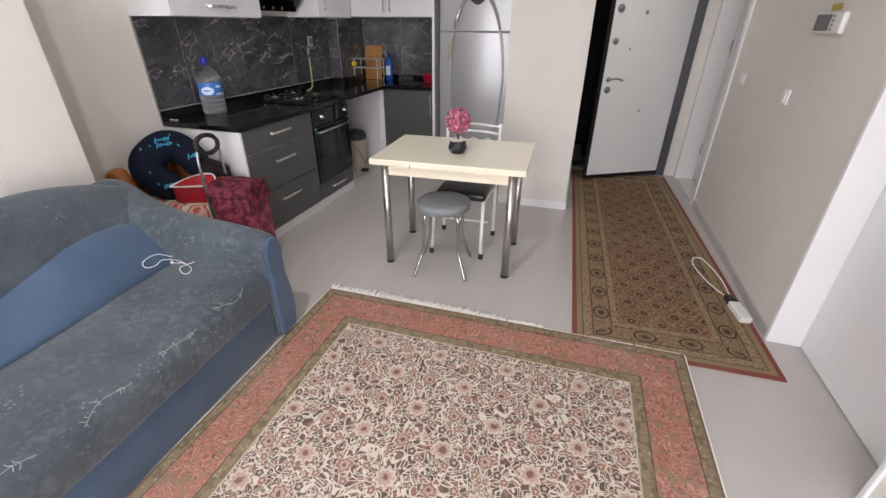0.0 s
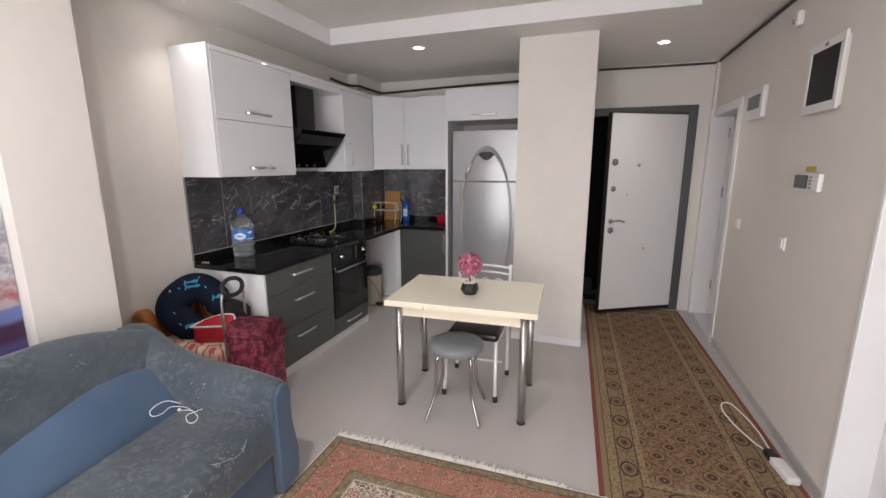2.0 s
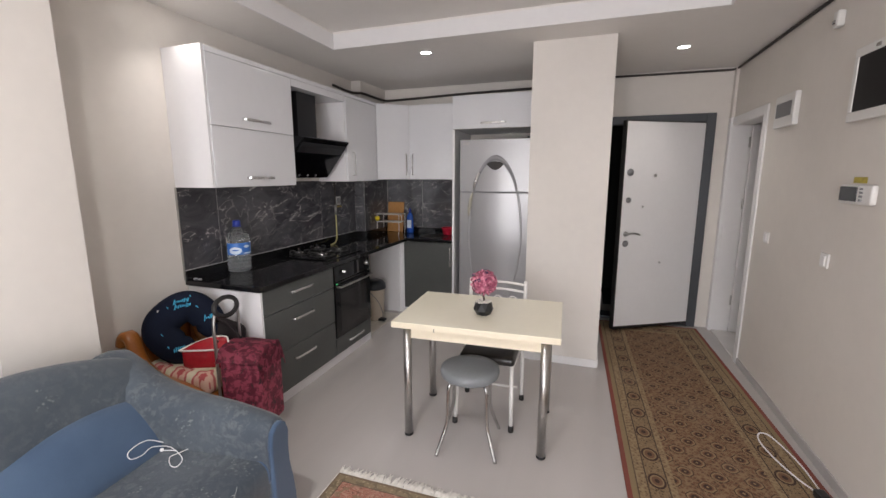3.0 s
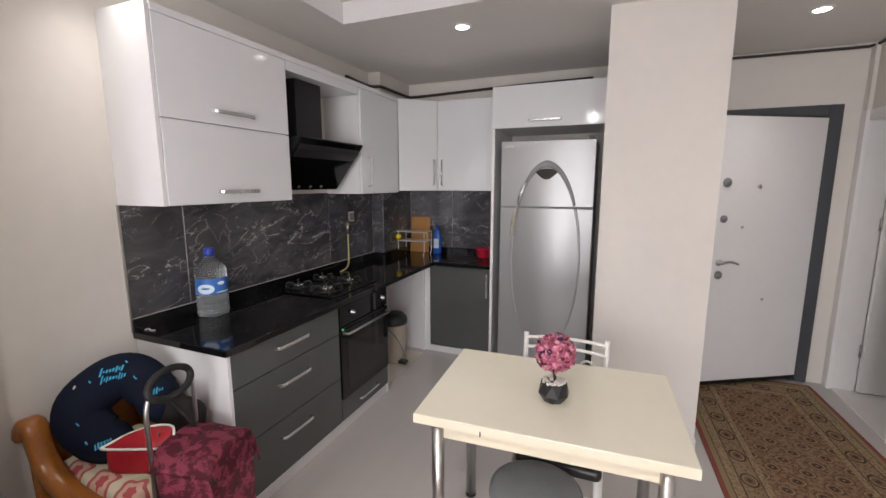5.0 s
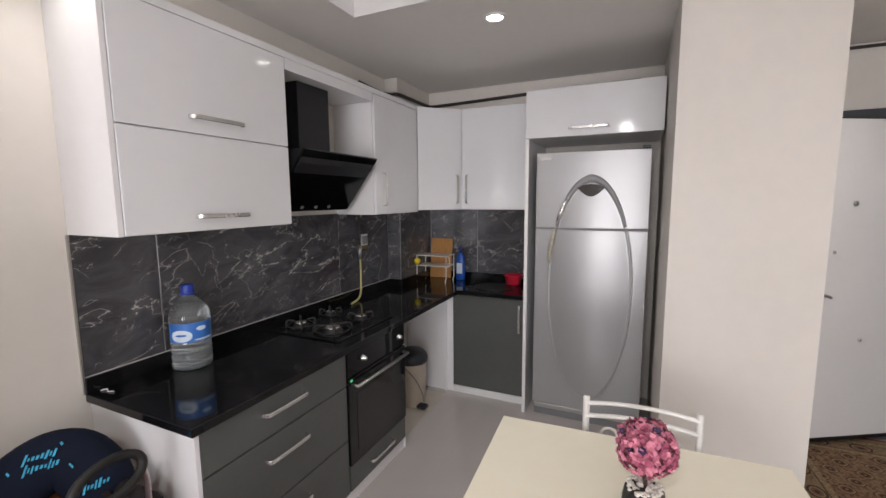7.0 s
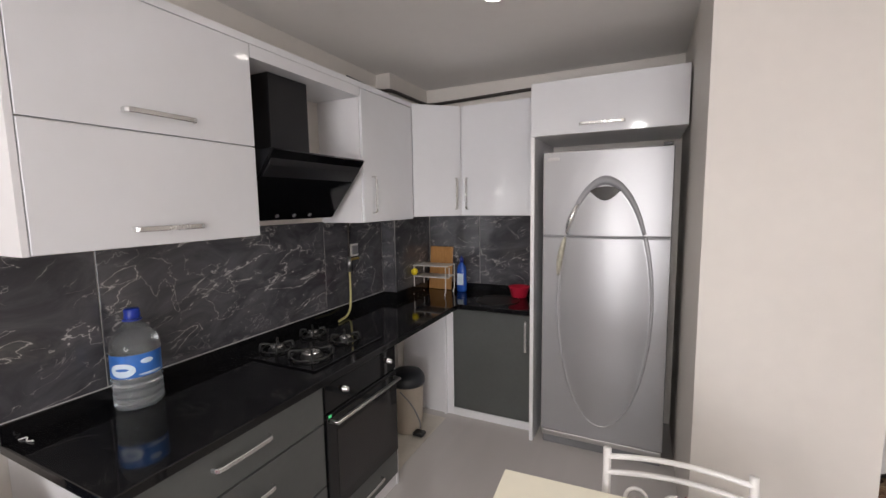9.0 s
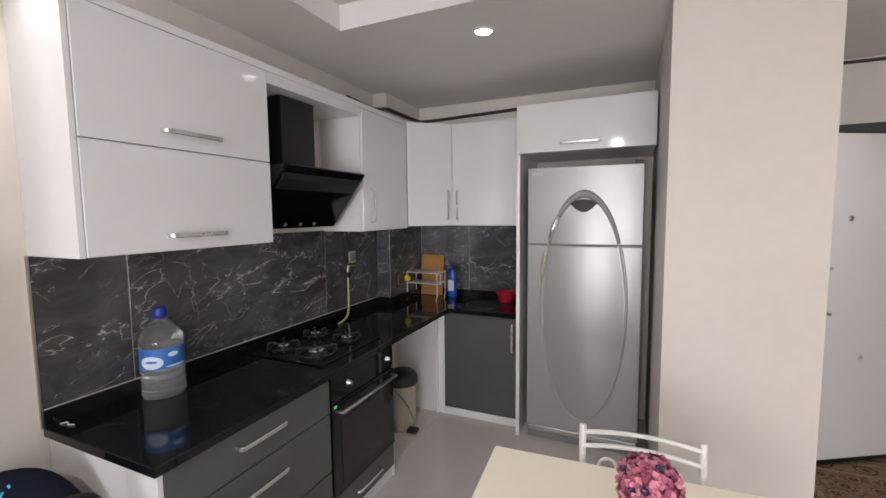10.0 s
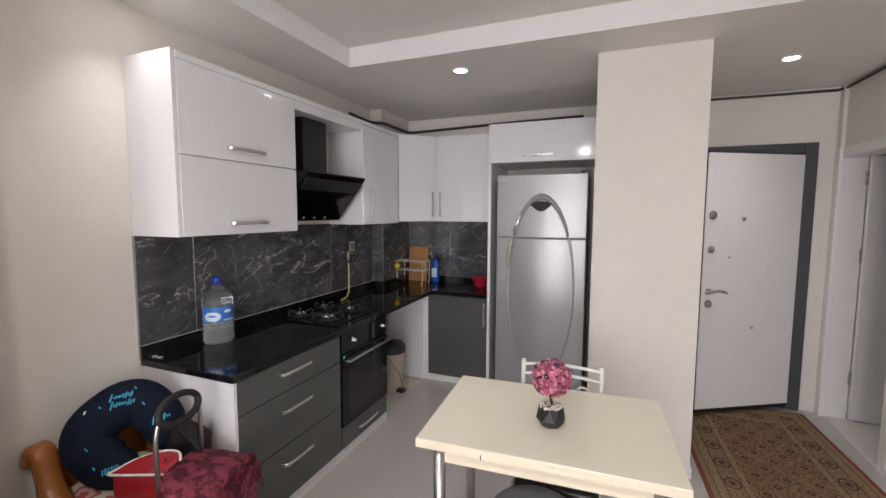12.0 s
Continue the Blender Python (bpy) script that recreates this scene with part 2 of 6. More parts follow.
def mk_rug():
    """Cream field of scrolling vines and flowers, terracotta border between olive guard bands."""
    k = Mat("floral_carpet", rough=0.95)
    x, y, z = k.xyz()
    wob = (k.noise(14.0, 2) - 0.5) * 0.05
    wob2 = (k.noise(14.0, 2, at=k.vec(y + 7.3, x - 2.1)) - 0.5) * 0.05
    px, py = x + wob * 0.25, y + wob2 * 0.25
    cream = (0.66, 0.59, 0.5)

    def lattice(a, b, ox=0.0, oy=0.0):
        qy = py + oy
        row = (qy / b).floor()
        return (px + ox + row.mod(2.0) * (a * 0.5)).mod(a) - a / 2, qy.mod(b) - b / 2
    # scrolling leaves: wavy bands of ink on cream, broken by small blooms
    wv = k.vec(x + wob, y + wob2)
    n1 = k.noise(7.5, 1.5, 0.5, 1.8)
    sc = (n1 * 66.0).sin()
    hue = k.noise(30.0, 1)
    tint = k.mix(hue.band(0.42, 0.5), (0.075, 0.045, 0.036), (0.16, 0.075, 0.06))
    tint = k.mix(hue.band(0.53, 0.6), tint, (0.27, 0.12, 0.095))
    tint = k.mix(hue.band(0.64, 0.69), tint, (0.15, 0.13, 0.085))
    edge = k.voronoi(27.0, "DISTANCE_TO_EDGE", at=wv)
    c = k.mix((1.0 - sc.band(0.5, 0.85)) * edge.band(0.015, 0.07) * 0.95, cream, tint)
    for q, R0, c0 in ((0.115, 0.019, (0.27, 0.13, 0.1)), (0.1725, 0.022, (0.12, 0.07, 0.055))):
        u, v = lattice(q, q * 0.75, 0.03 + q, 0.02)
        f = flower(k, u, v, R0, 5) + wob * 6.0
        c = k.mix((1.0 - f.band(1.0, 1.15)) * 0.8, c, cream)
        c = k.mix(1.0 - f.band(0.8, 1.0), c, c0)
        c = k.mix(1.0 - f.band(0.3, 0.45), c, (0.5, 0.4, 0.31))
    # rosettes
    a, b = 0.345, 0.172
    for ox, R, pet, cols in ((0.0, 0.052, 9, ((0.14, 0.085, 0.065), (0.6, 0.51, 0.42), (0.47, 0.32, 0.26), (0.2, 0.11, 0.085))),
                             (a / 2, 0.034, 6, ((0.62, 0.54, 0.45), (0.27, 0.13, 0.105), (0.47, 0.33, 0.27), (0.15, 0.09, 0.065)))):
        u, v = lattice(a, b, ox)
        f = flower(k, u, v, R, pet) + wob * 11.0 + (k.noise(60.0, 1) - 0.5) * 0.5
        c = k.mix((1.0 - f.band(1.05, 1.2)) * 0.8, c, cols[0])
        c = k.mix(1.0 - f.band(0.92, 1.04), c, cols[1])
        c = k.mix(1.0 - f.band(0.6, 0.78), c, cols[2])
        c = k.mix(1.0 - f.band(0.24, 0.36), c, cols[3])
    # borders: d is the way in from the edge
    d = (RUG_W / 2 - abs(x)).min(RUG_L / 2 - abs(y))
    side = (RUG_W / 2 - abs(x)) < (RUG_L / 2 - abs(y))
    along = side * y + (1.0 - side) * x
    bt = k.voronoi(38.0, "F1", at=wv)
    sb = (k.noise(11.0, 1.5, 0.5, 1.4) * 70.0).sin()
    terr = k.mix(sb.band(0.2, 0.8) * 0.6, (0.36, 0.14, 0.1), (0.5, 0.3, 0.22))
    terr = k.mix((1.0 - sb.band(-0.95, -0.65)) * 0.5, terr, (0.24, 0.1, 0.07))
    # scalloped arcs to either side in turn, with a flower in each
    t = along.mod(0.2) - 0.1
    flip = (along / 0.2).floor().mod(2.0) * 0.05
    for wide in (0.075, 0.052):
        arc = ((d - 0.095 - flip) * (d - 0.095 - flip) + t * t).sqrt() + wob * 1.2
        terr = k.mix((1.0 - abs(arc - wide).band(0.002, 0.008)) * sb.band(-0.6, 0.3) * 0.5, terr, (0.52, 0.33, 0.25))
    fl = flower(k, t, d - 0.1 - flip, 0.032, 6) + wob * 9.0
    terr = k.mix((1.0 - fl.band(0.85, 1.0)) * 0.6, terr, (0.46, 0.22, 0.155))
    terr = k.mix((1.0 - fl.band(0.4, 0.55)) * 0.85, terr, (0.26, 0.1, 0.08))
    terr = k.mix((1.0 - bt.band(0.14, 0.24)) * 0.8, terr, (0.11, 0.055, 0.04))
    terr = k.mix(k.voronoi(21.0, "F1").band(0.62, 0.72) * 0.6, terr, (0.2, 0.17, 0.1))
    oliv = k.mix((1.0 - k.voronoi(48.0, "F1", at=wv).band(0.2, 0.36)) * 0.75, (0.24, 0.185, 0.11), (0.42, 0.33, 0.22))
    oliv = k.mix(k.voronoi(33.0, "F1").band(0.55, 0.7) * 0.6, oliv, (0.1, 0.075, 0.045))
    c = k.mix(d < 0.292, c, (0.5, 0.42, 0.32))
    c = k.mix(d < 0.284, c, oliv)
    c = k.mix(d < 0.236, c, (0.09, 0.06, 0.04))
    c = k.mix(d < 0.231, c, terr)
    c = k.mix(d < 0.056, c, (0.09, 0.06, 0.04))
    c = k.mix(d < 0.051, c, oliv)
    c = k.mix(d < 0.012, c, (0.17, 0.12, 0.08))
    pile = k.noise(420.0, 2)
    c = k.mix(k.noise(2.2, 4).band(0.45, 0.75) * 0.12, c, (0.5, 0.42, 0.36))
    c = k.mix(pile.band(0.4, 0.75) * 0.18, c, (0.12, 0.09, 0.07))
    k.color(c)
    k.bump(pile * 0.6 + edge * 0.4, 0.5, 0.003)
    return k.m


def mk_runner():
    """Brown runner: lattice of medallions, oval border between fine stripes, red rim."""
    k = Mat("brown_runner_carpet", rough=0.95)
    x, y, z = k.xyz()
    wob = k.noise(12.0, 2) * 0.012
    px, py = x + wob, y + wob
    a, b = 0.165, 0.2
    u1, v1 = (px + a / 2).mod(a) - a / 2, py.mod(b) - b / 2
    u2, v2 = px.mod(a) - a / 2, (py + b / 2).mod(b) - b / 2
    m = k.voronoi(44.0, "F1")
    fs = (k.noise(12.0, 1.5, 0.5, 1.2) * 72.0).sin()
    tan, dark, brown = (0.29, 0.195, 0.105), (0.05, 0.024, 0.016), (0.17, 0.084, 0.045)
    c = k.mix((1.0 - m.band(0.2, 0.34)) * 0.8, brown, (0.06, 0.03, 0.02))
    c = k.mix(m.band(0.52, 0.64) * 0.7, c, (0.28, 0.19, 0.105))
    c = k.mix(fs.band(0.72, 0.92) * 0.55, c, tan)
    # a net of pale lozenges, a ringed eight-sided flower at each crossing
    net = abs((abs(u1) / a + abs(v1) / b) - 0.5)
    c = k.mix((1.0 - net.band(0.012, 0.03)) * 0.45, c, tan)
    for uu, vv in ((u1, v1), (u2, v2)):
        rr = abs(uu).max(abs(vv)).max((abs(uu) + abs(vv)) * 0.74) + (wob - 0.006) * 0.8
        c = k.mix(1.0 - rr.band(0.041, 0.045), c, dark)
        c = k.mix(1.0 - rr.band(0.036, 0.04), c, tan)
        c = k.mix(1.0 - rr.band(0.027, 0.031), c, brown)
        c = k.mix(1.0 - rr.band(0.018, 0.022), c, dark)
        c = k.mix(1.0 - rr.band(0.005, 0.008), c, tan)
    d = (RUN_W / 2 - abs(x)).min(RUN_L / 2 - abs(y))
    side = (RUN_W / 2 - abs(x)) < (RUN_L / 2 - abs(y))
    along = side * y + (1.0 - side) * x
    s = k.voronoi(55.0, "F1")
    stripe = k.mix((1.0 - s.band(0.2, 0.38)) * 0.8, (0.27, 0.185, 0.102), (0.11, 0.062, 0.036))
    stripe = k.mix(s.band(0.52, 0.66) * 0.6, stripe, (0.35, 0.265, 0.155))
    t = along.mod(0.23) - 0.115
    q = (((d - 0.165) / 0.042).pow(2.0) + (t / 0.056).pow(2.0)).sqrt() + (wob - 0.006) * 8.0
    main = k.mix((1.0 - s.band(0.25, 0.42)) * 0.8, (0.23, 0.15, 0.08), (0.06, 0.035, 0.022))
    main = k.mix(fs.band(0.5, 0.8) * 0.5, main, (0.36, 0.27, 0.16))
    main = k.mix(1.0 - q.band(1.05, 1.12), main, dark)
    main = k.mix(1.0 - q.band(0.8, 0.88), main, tan)
    main = k.mix(1.0 - q.band(0.62, 0.7), main, (0.17, 0.09, 0.05))
    main = k.mix(1.0 - q.band(0.25, 0.35), main, dark)
    c = k.mix(d < 0.255, c, stripe)
    c = k.mix(d < 0.22, c, (0.07, 0.045, 0.03))
    c = k.mix(d < 0.213, c, main)
    c = k.mix(d < 0.117, c, (0.07, 0.045, 0.03))
    c = k.mix(d < 0.11, c, stripe)
    c = k.mix(d < 0.062, c, (0.09, 0.055, 0.035))
    c = k.mix(d < 0.056, c, (0.26, 0.19, 0.1))
    c = k.mix(d < 0.026, c, (0.22, 0.055, 0.04))
    pile = k.noise(420.0, 2)
    c = k.mix(k.noise(2.5, 4).band(0.45, 0.75) * 0.15, c, (0.33, 0.26, 0.19))
    c = k.mix(pile.band(0.4, 0.75) * 0.18, c, (0.05, 0.03, 0.02))
    k.color(c)
    k.bump(pile, 0.5, 0.003)
    return k.m


def mk_sofa(name, plain):
    k = Mat(name, rough=0.85, Sheen_Weight=0.25)
    wv = k.noise(500.0, 2)
    tone = k.noise(3.0, 4)
    if plain:
        c = k.mix(tone.band(0.3, 0.7), (0.036, 0.07, 0.13), (0.056, 0.098, 0.168))
    else:
        c = k.mix(tone.band(0.3, 0.7), (0.036, 0.049, 0.066), (0.068, 0.085, 0.103))
        bl = k.noise(30.0, 4, 0.65, 0.5)
        patch = k.noise(3.6, 3, 0.6).band(0.42, 0.62)
        c = k.mix(bl.band(0.46, 0.62) * (patch * 0.42 + 0.14), c, (0.14, 0.158, 0.168))
        c = k.mix(k.noise(17.0, 3, 0.6, 0.8).band(0.54, 0.68) * (patch * 0.28 + 0.08), c, (0.028, 0.036, 0.05))
        sp = k.voronoi(46.0, "F1", at=k.vec(*[q + (n - 0.5) * 0.06 for q, n in zip(k.xyz(), (bl, tone, bl))]))
        c = k.mix((1.0 - sp.band(0.12, 0.34)) * k.noise(5.0, 2).band(0.52, 0.62) * 0.5, c, (0.29, 0.31, 0.3))
    c = k.mix(wv.band(0.45, 0.75) * 0.25, c, (0.03, 0.045, 0.07))
    k.color(c)
    k.bump(wv * 0.4 + tone * 0.6, 0.35, 0.003)
    return k.m


def mk_cushion():
    """Cream cover printed with red ringed flowers and green leaves."""
    k = Mat("flower_print_cotton", rough=0.85)
    x, y, z = k.xyz()
    a = 0.17
    u, v = x.mod(a) - a / 2, (y + 0.05).mod(a) - a / 2
    f = flower(k, u, v, 0.075, 6)
    c = k.mix(k.noise(9.0, 3).band(0.5, 0.62) * 0.6, (0.62, 0.56, 0.42), (0.35, 0.4, 0.2))
    c = k.mix(f < 1.0, c, (0.42, 0.1, 0.1))
    c = k.mix(f < 0.72, c, (0.6, 0.38, 0.3))
    c = k.mix(f < 0.35, c, (0.42, 0.08, 0.08))
    k.color(c)
    k.bump(k.noise(400.0), 0.3, 0.002)
    return k.m


def mk_trolley():
    k = Mat("burgundy_camouflage_cloth", rough=0.7)
    n = k.noise(21.0, 4, 0.6, 0.5)
    n2 = k.noise(28.0, 4, 0.6, 0.7)
    c = k.mix(n.band(0.44, 0.56), (0.17, 0.022, 0.045), (0.42, 0.075, 0.125))
    c = k.mix(n2.band(0.56, 0.63), c, (0.085, 0.032, 0.04))
    k.color(c)
    k.bump(k.noise(35.0, 3) * 0.7 + k.noise(500.0) * 0.3, 0.4, 0.006)
    return k.m


def mk_wood(name, a, b, rough=0.35, axis=0):
    k = Mat(name, rough=rough)
    st = [3.0, 3.0, 3.0]
    st[axis] = 0.35
    n = k.noise(14.0, 5, 0.65, 1.5, stretch=tuple(st))
    c = k.mix(n.band(0.3, 0.7), a, b)
    k.color(c)
    k.bump(n, 0.08, 0.001)
    return k.m


def mk_crown():
    k = Mat("pink_silk_petals", rough=0.7)
    g = k.nt.nodes.new("ShaderNodeNewGeometry")
    r = X(k.nt, g.outputs["Random Per Island"])
    c = k.mix(r.band(0.1, 0.9), (0.36, 0.075, 0.14), (0.7, 0.27, 0.36))
    c = k.mix(r > 0.95, c, (0.05, 0.03, 0.09))
    k.color(c)
    return k.m


def mk_water():
    k = Mat("clear_plastic_and_water", (0.94, 0.97, 0.99), 0.03, 0.0, Transmission_Weight=0.95, IOR=1.4)
    return k.m


def mk_blind():
    """A printed blind: pale sky and houses above, rooftops, a blue strip and violet water below."""
    k = Mat("printed_blind_cloth", rough=0.7)
    x, y, z = k.xyz()
    w = z + 0.4 + k.noise(3.0, 3) * 0.05
    cells = k.voronoi(9.0, "F1", out="Color")
    n = k.noise(14.0, 3, 0.6)
    c = k.mix(n.band(0.4, 0.6), (0.45, 0.42, 0.44), (0.2, 0.19, 0.23))
    c = k.mix(w.band(1.36, 1.46), c, (0.62, 0.6, 0.62))
    c = k.mix(1.0 - w.band(1.12, 1.17), c, k.mix(n.band(0.42, 0.58), (0.3, 0.1, 0.1), (0.38, 0.3, 0.32)))
    c = k.mix(1.0 - w.band(1.02, 1.04), c, (0.12, 0.15, 0.34))
    c = k.mix(1.0 - w.band(0.95, 0.98), c, (0.055, 0.02, 0.06))
    c = k.mix(1.0 - w.band(0.86, 0.9), c, (0.085, 0.07, 0.2))
    k.color(c)
    return k.m


RUG_W, RUG_L = 2.06, 3.0
RUN_W, RUN_L = 1.0, 3.2
M_FLOOR, M_MARBLE, M_GRAN, M_SILVER = mk_floor(), mk_marble(), mk_granite(), mk_silver()
M_RUG, M_RUN = mk_rug(), mk_runner()
M_SOFA, M_SOFAP = mk_sofa("grey_blue_brocade", False), mk_sofa("plain_blue_velvet", True)
M_CUSH, M_TROL = mk_cushion(), mk_trolley()
M_BOARD = mk_wood("bamboo_board", (0.42, 0.2, 0.06), (0.52, 0.27, 0.09), 0.4, 2)
M_ORANGE = mk_wood("orange_varnished_wood", (0.26, 0.088, 0.018), (0.33, 0.118, 0.026), 0.28, 0)
M_CROWN, M_WATER, M_BLIND = mk_crown(), mk_water(), mk_blind()
M_GLOW = Mat("downlight_diffuser", (1, 1, 1), 0.5, Emission_Color=(1.0, 0.96, 0.9, 1), Emission_Strength=14.0).m
# weak emission brightens the oven's green label, which is no lamp
M_LED = Mat("glowing_green_label", (0.05, 0.3, 0.1), 0.4, Emission_Color=(0.1, 0.8, 0.3, 1), Emission_Strength=0.5).m
M_WTILE = mottled("white_floor_tile", (0.7, 0.68, 0.66), 0.2, 0.04, 3.0)
M_LABEL = mottled("blue_label", (0.035, 0.15, 0.48), 0.3, 0.1, 12.0)
M_LABELW = mottled("pale_label", (0.62, 0.72, 0.82), 0.3, 0.1, 12.0)
M_SCREEN = mottled("grey_screen", (0.03, 0.035, 0.04), 0.15)
M_SIL2 = mottled("grey_trim", (0.23, 0.23, 0.24), 0.5, 0.05, 5.0, 200, 0.02, 0.2)
M_WORN = mottled("worn_handle", (0.42, 0.4, 0.32), 0.4, 0.3, 25.0, 100, 0.1, 0.2)
M_SMOKE2 = Mat("smoked_cover", (0.012, 0.011, 0.012), 0.3, Specular_IOR_Level=0.15).m
M_FILL = Mat("clear_water", (0.93, 0.97, 1.0), 0.02, Transmission_Weight=0.92, IOR=1.33).m
M_DSTEEL = mottled("dark_steel", (0.09, 0.088, 0.085), 0.3, 0.1, 6.0, 200, 0.03, 0.9)
M_SPRIG = mottled("sprig_thread", (0.27, 0.29, 0.29), 0.8, 0.15, 40.0)
M_GLASS = Mat("window_glass", (1, 1, 1), 0.02, Transmission_Weight=1.0, IOR=1.1).m


# ---- building helpers ----
BASE = {}


def thing(name, origin, label, category, group="", rz=0.0, local=False, kind="", lift=0.0):
    """An Empty at a thing's base. Its parts are given in world places, or in its own frame where local; lift raises it all."""
    ob = new(name)
    ob.empty_display_size = 0.05
    m = pose(*origin, 0, 0, rz)
    ob.matrix_world = Matrix.Translation((0, 0, lift)) @ m
    BASE[ob] = Matrix() if local else m.inverted()
    return tagged(ob, label, category, group, kind)


def finish(bm, name, mat, smooth=False):
    bmesh.ops.recalc_face_normals(bm, faces=bm.faces[:])
    me = bpy.data.meshes.new(name)
    if smooth:
        for f in bm.faces:
            f.smooth = True
    bm.to_mesh(me)
    bm.free()
    me.materials.append(mat)
    return me


def part(name, bm, mat, parent, label="", smooth=False):
    bm.transform(BASE[parent])
    ob = new(name, finish(bm, name, mat, smooth))
    ob.parent = parent
    BASE[ob] = BASE[parent]
    return tagged(ob, label)


def single(name, bm, mat, label="", category="", kind="", group="", smooth=False):
    ob = new(name, finish(bm, name, mat, smooth))
    return tagged(ob, label, category, group, kind)


def B():
    return bmesh.new()


def box(bm, x0, x1, y0, y1, z0, z1, bevel=0.0, seg=2):
    r = bmesh.ops.create_cube(bm, size=1)
    vs = r["verts"]
    for v in vs:
        v.co = ((x0 + x1) / 2 + v.co.x * (x1 - x0), (y0 + y1) / 2 + v.co.y * (y1 - y0), (z0 + z1) / 2 + v.co.z * (z1 - z0))
    if bevel:
        es = list({e for v in vs for e in v.link_edges})
        bmesh.ops.bevel(bm, geom=es, offset=bevel, segments=seg, profile=0.5, affect="EDGES")
    return bm


def bx(*a, bevel=0.0, seg=2):
    return box(B(), *a, bevel=bevel, seg=seg)


def ring(bm, c, n, r, seg, up=None, rx=None):
    n = Vector(n).normalized()
    a = n.orthogonal().normalized() if up is None else (Vector(up) - n * n.dot(Vector(up))).normalized()
    b = n.cross(a)
    return [bm.verts.new(Vector(c) + a * (math.cos(t) * r) + b * (math.sin(t) * (rx or r))) for t in (2 * math.pi * i / seg for i in range(seg))]


def bridge(bm, r0, r1):
    n = len(r0)
    for i in range(n):
        bm.faces.new((r0[i], r0[(i + 1) % n], r1[(i + 1) % n], r1[i]))


def sweep(bm, pts, r, seg=8, closed=False, caps=True, flat=None):
    """A tube along points; r may be a list. flat: second radius."""
    pts = [Vector(p) for p in pts]
    n = len(pts)
    rs = r if isinstance(r, (list, tuple)) else [r] * n
    rings, up = [], None
    for i, p in enumerate(pts):
        if closed:
            t = pts[(i + 1) % n] - pts[i - 1]
        else:
            t = pts[min(i + 1, n - 1)] - pts[max(i - 1, 0)]
        t.normalize()
        up = t.orthogonal() if up is None else up - t * up.dot(t)
        if up.length < 1e-4:
            up = t.orthogonal()
        up.normalize()
        rings.append(ring(bm, p, t, rs[i], seg, up, flat))
    for a, b in zip(rings, rings[1:]):
        bridge(bm, a, b)
    if closed:
        bridge(bm, rings[-1], rings[0])
    elif caps:
        bm.faces.new(rings[0])
        bm.faces.new(rings[-1])
    return bm


def lathe(bm, c, prof, seg=20, caps=True):
    """A turned shape about the upright through c; prof: (radius, height)."""
    rings = [[bm.verts.new((c[0] + r * math.cos(2 * math.pi * i / seg), c[1] + r * math.sin(2 * math.pi * i / seg), c[2] + h)) for i in range(seg)] for r, h in prof]
    for a, b in zip(rings, rings[1:]):
        bridge(bm, a, b)
    if caps:
        bm.faces.new(rings[0])
        bm.faces.new(rings[-1])
    return bm


def curve(pts, n=8):
    """Points of a smooth line through pts."""
    P = [Vector(p) for p in pts]
    P = [P[0] * 2 - P[1]] + P + [P[-1] * 2 - P[-2]]
    out = []
    for i in range(1, len(P) - 2):
        a, b, c, d = P[i - 1:i + 3]
        for j in range(n):
            t = j / n
            out.append(0.5 * ((2 * b) + (c - a) * t + (2 * a - 5 * b + 4 * c - d) * t * t + (3 * b - a - 3 * c + d) * t ** 3))
    return out + [P[-2]]


def prism(bm, poly, axis, a, b):
    """Extrude a closed outline along an axis: poly holds the other two coordinates in order."""
    def at(p, s):
        q = list(p)
        q.insert(axis, s)
        return q
    lo = [bm.verts.new(at(p, a)) for p in poly]
    hi = [bm.verts.new(at(p, b)) for p in poly]
    bridge(bm, lo, hi)
    bm.faces.new(lo)
    bm.faces.new(hi)
    return bm


def board(bm, pts, w, th, side):
    """A flat bar with eased edges along points: w wide along side, th thick."""
    pts = [Vector(p) for p in pts]
    side = Vector(side).normalized()
    rings = []
    for i, p in enumerate(pts):
        t = (pts[min(i + 1, len(pts) - 1)] - pts[max(i - 1, 0)]).normalized()
        n = side.cross(t).normalized()
        e = min(w, th) * 0.28
        a, b = w / 2, th / 2
        rings.append([bm.verts.new(p + side * x + n * y) for x, y in ((-a, -b + e), (-a + e, -b), (a - e, -b), (a, -b + e), (a, b - e), (a - e, b), (-a + e, b), (-a, b - e))])
    for r0, r1 in zip(rings, rings[1:]):
        bridge(bm, r0, r1)
    bm.faces.new(rings[0])
    bm.faces.new(rings[-1])
    return bm


def soften(ob, w, seg=2):
    m = ob.modifiers.new("bevel", "BEVEL")
    m.width, m.segments, m.limit_method, m.angle_limit = w, seg, "ANGLE", radians(35)
    return ob


# ---- setting ----
WL, WR, YB, YD, ZC, ZR = -2.575, 1.355, 5.3, 5.37, 2.68, 2.815
YS = -2.3


def wall(name, *boxes, mat=None, label="warm off-white painted plaster wall"):
    bm = B()
    for b in boxes:
        box(bm, *b)
    return single(name, bm, mat or M_WALL, label, "wall", "structure")


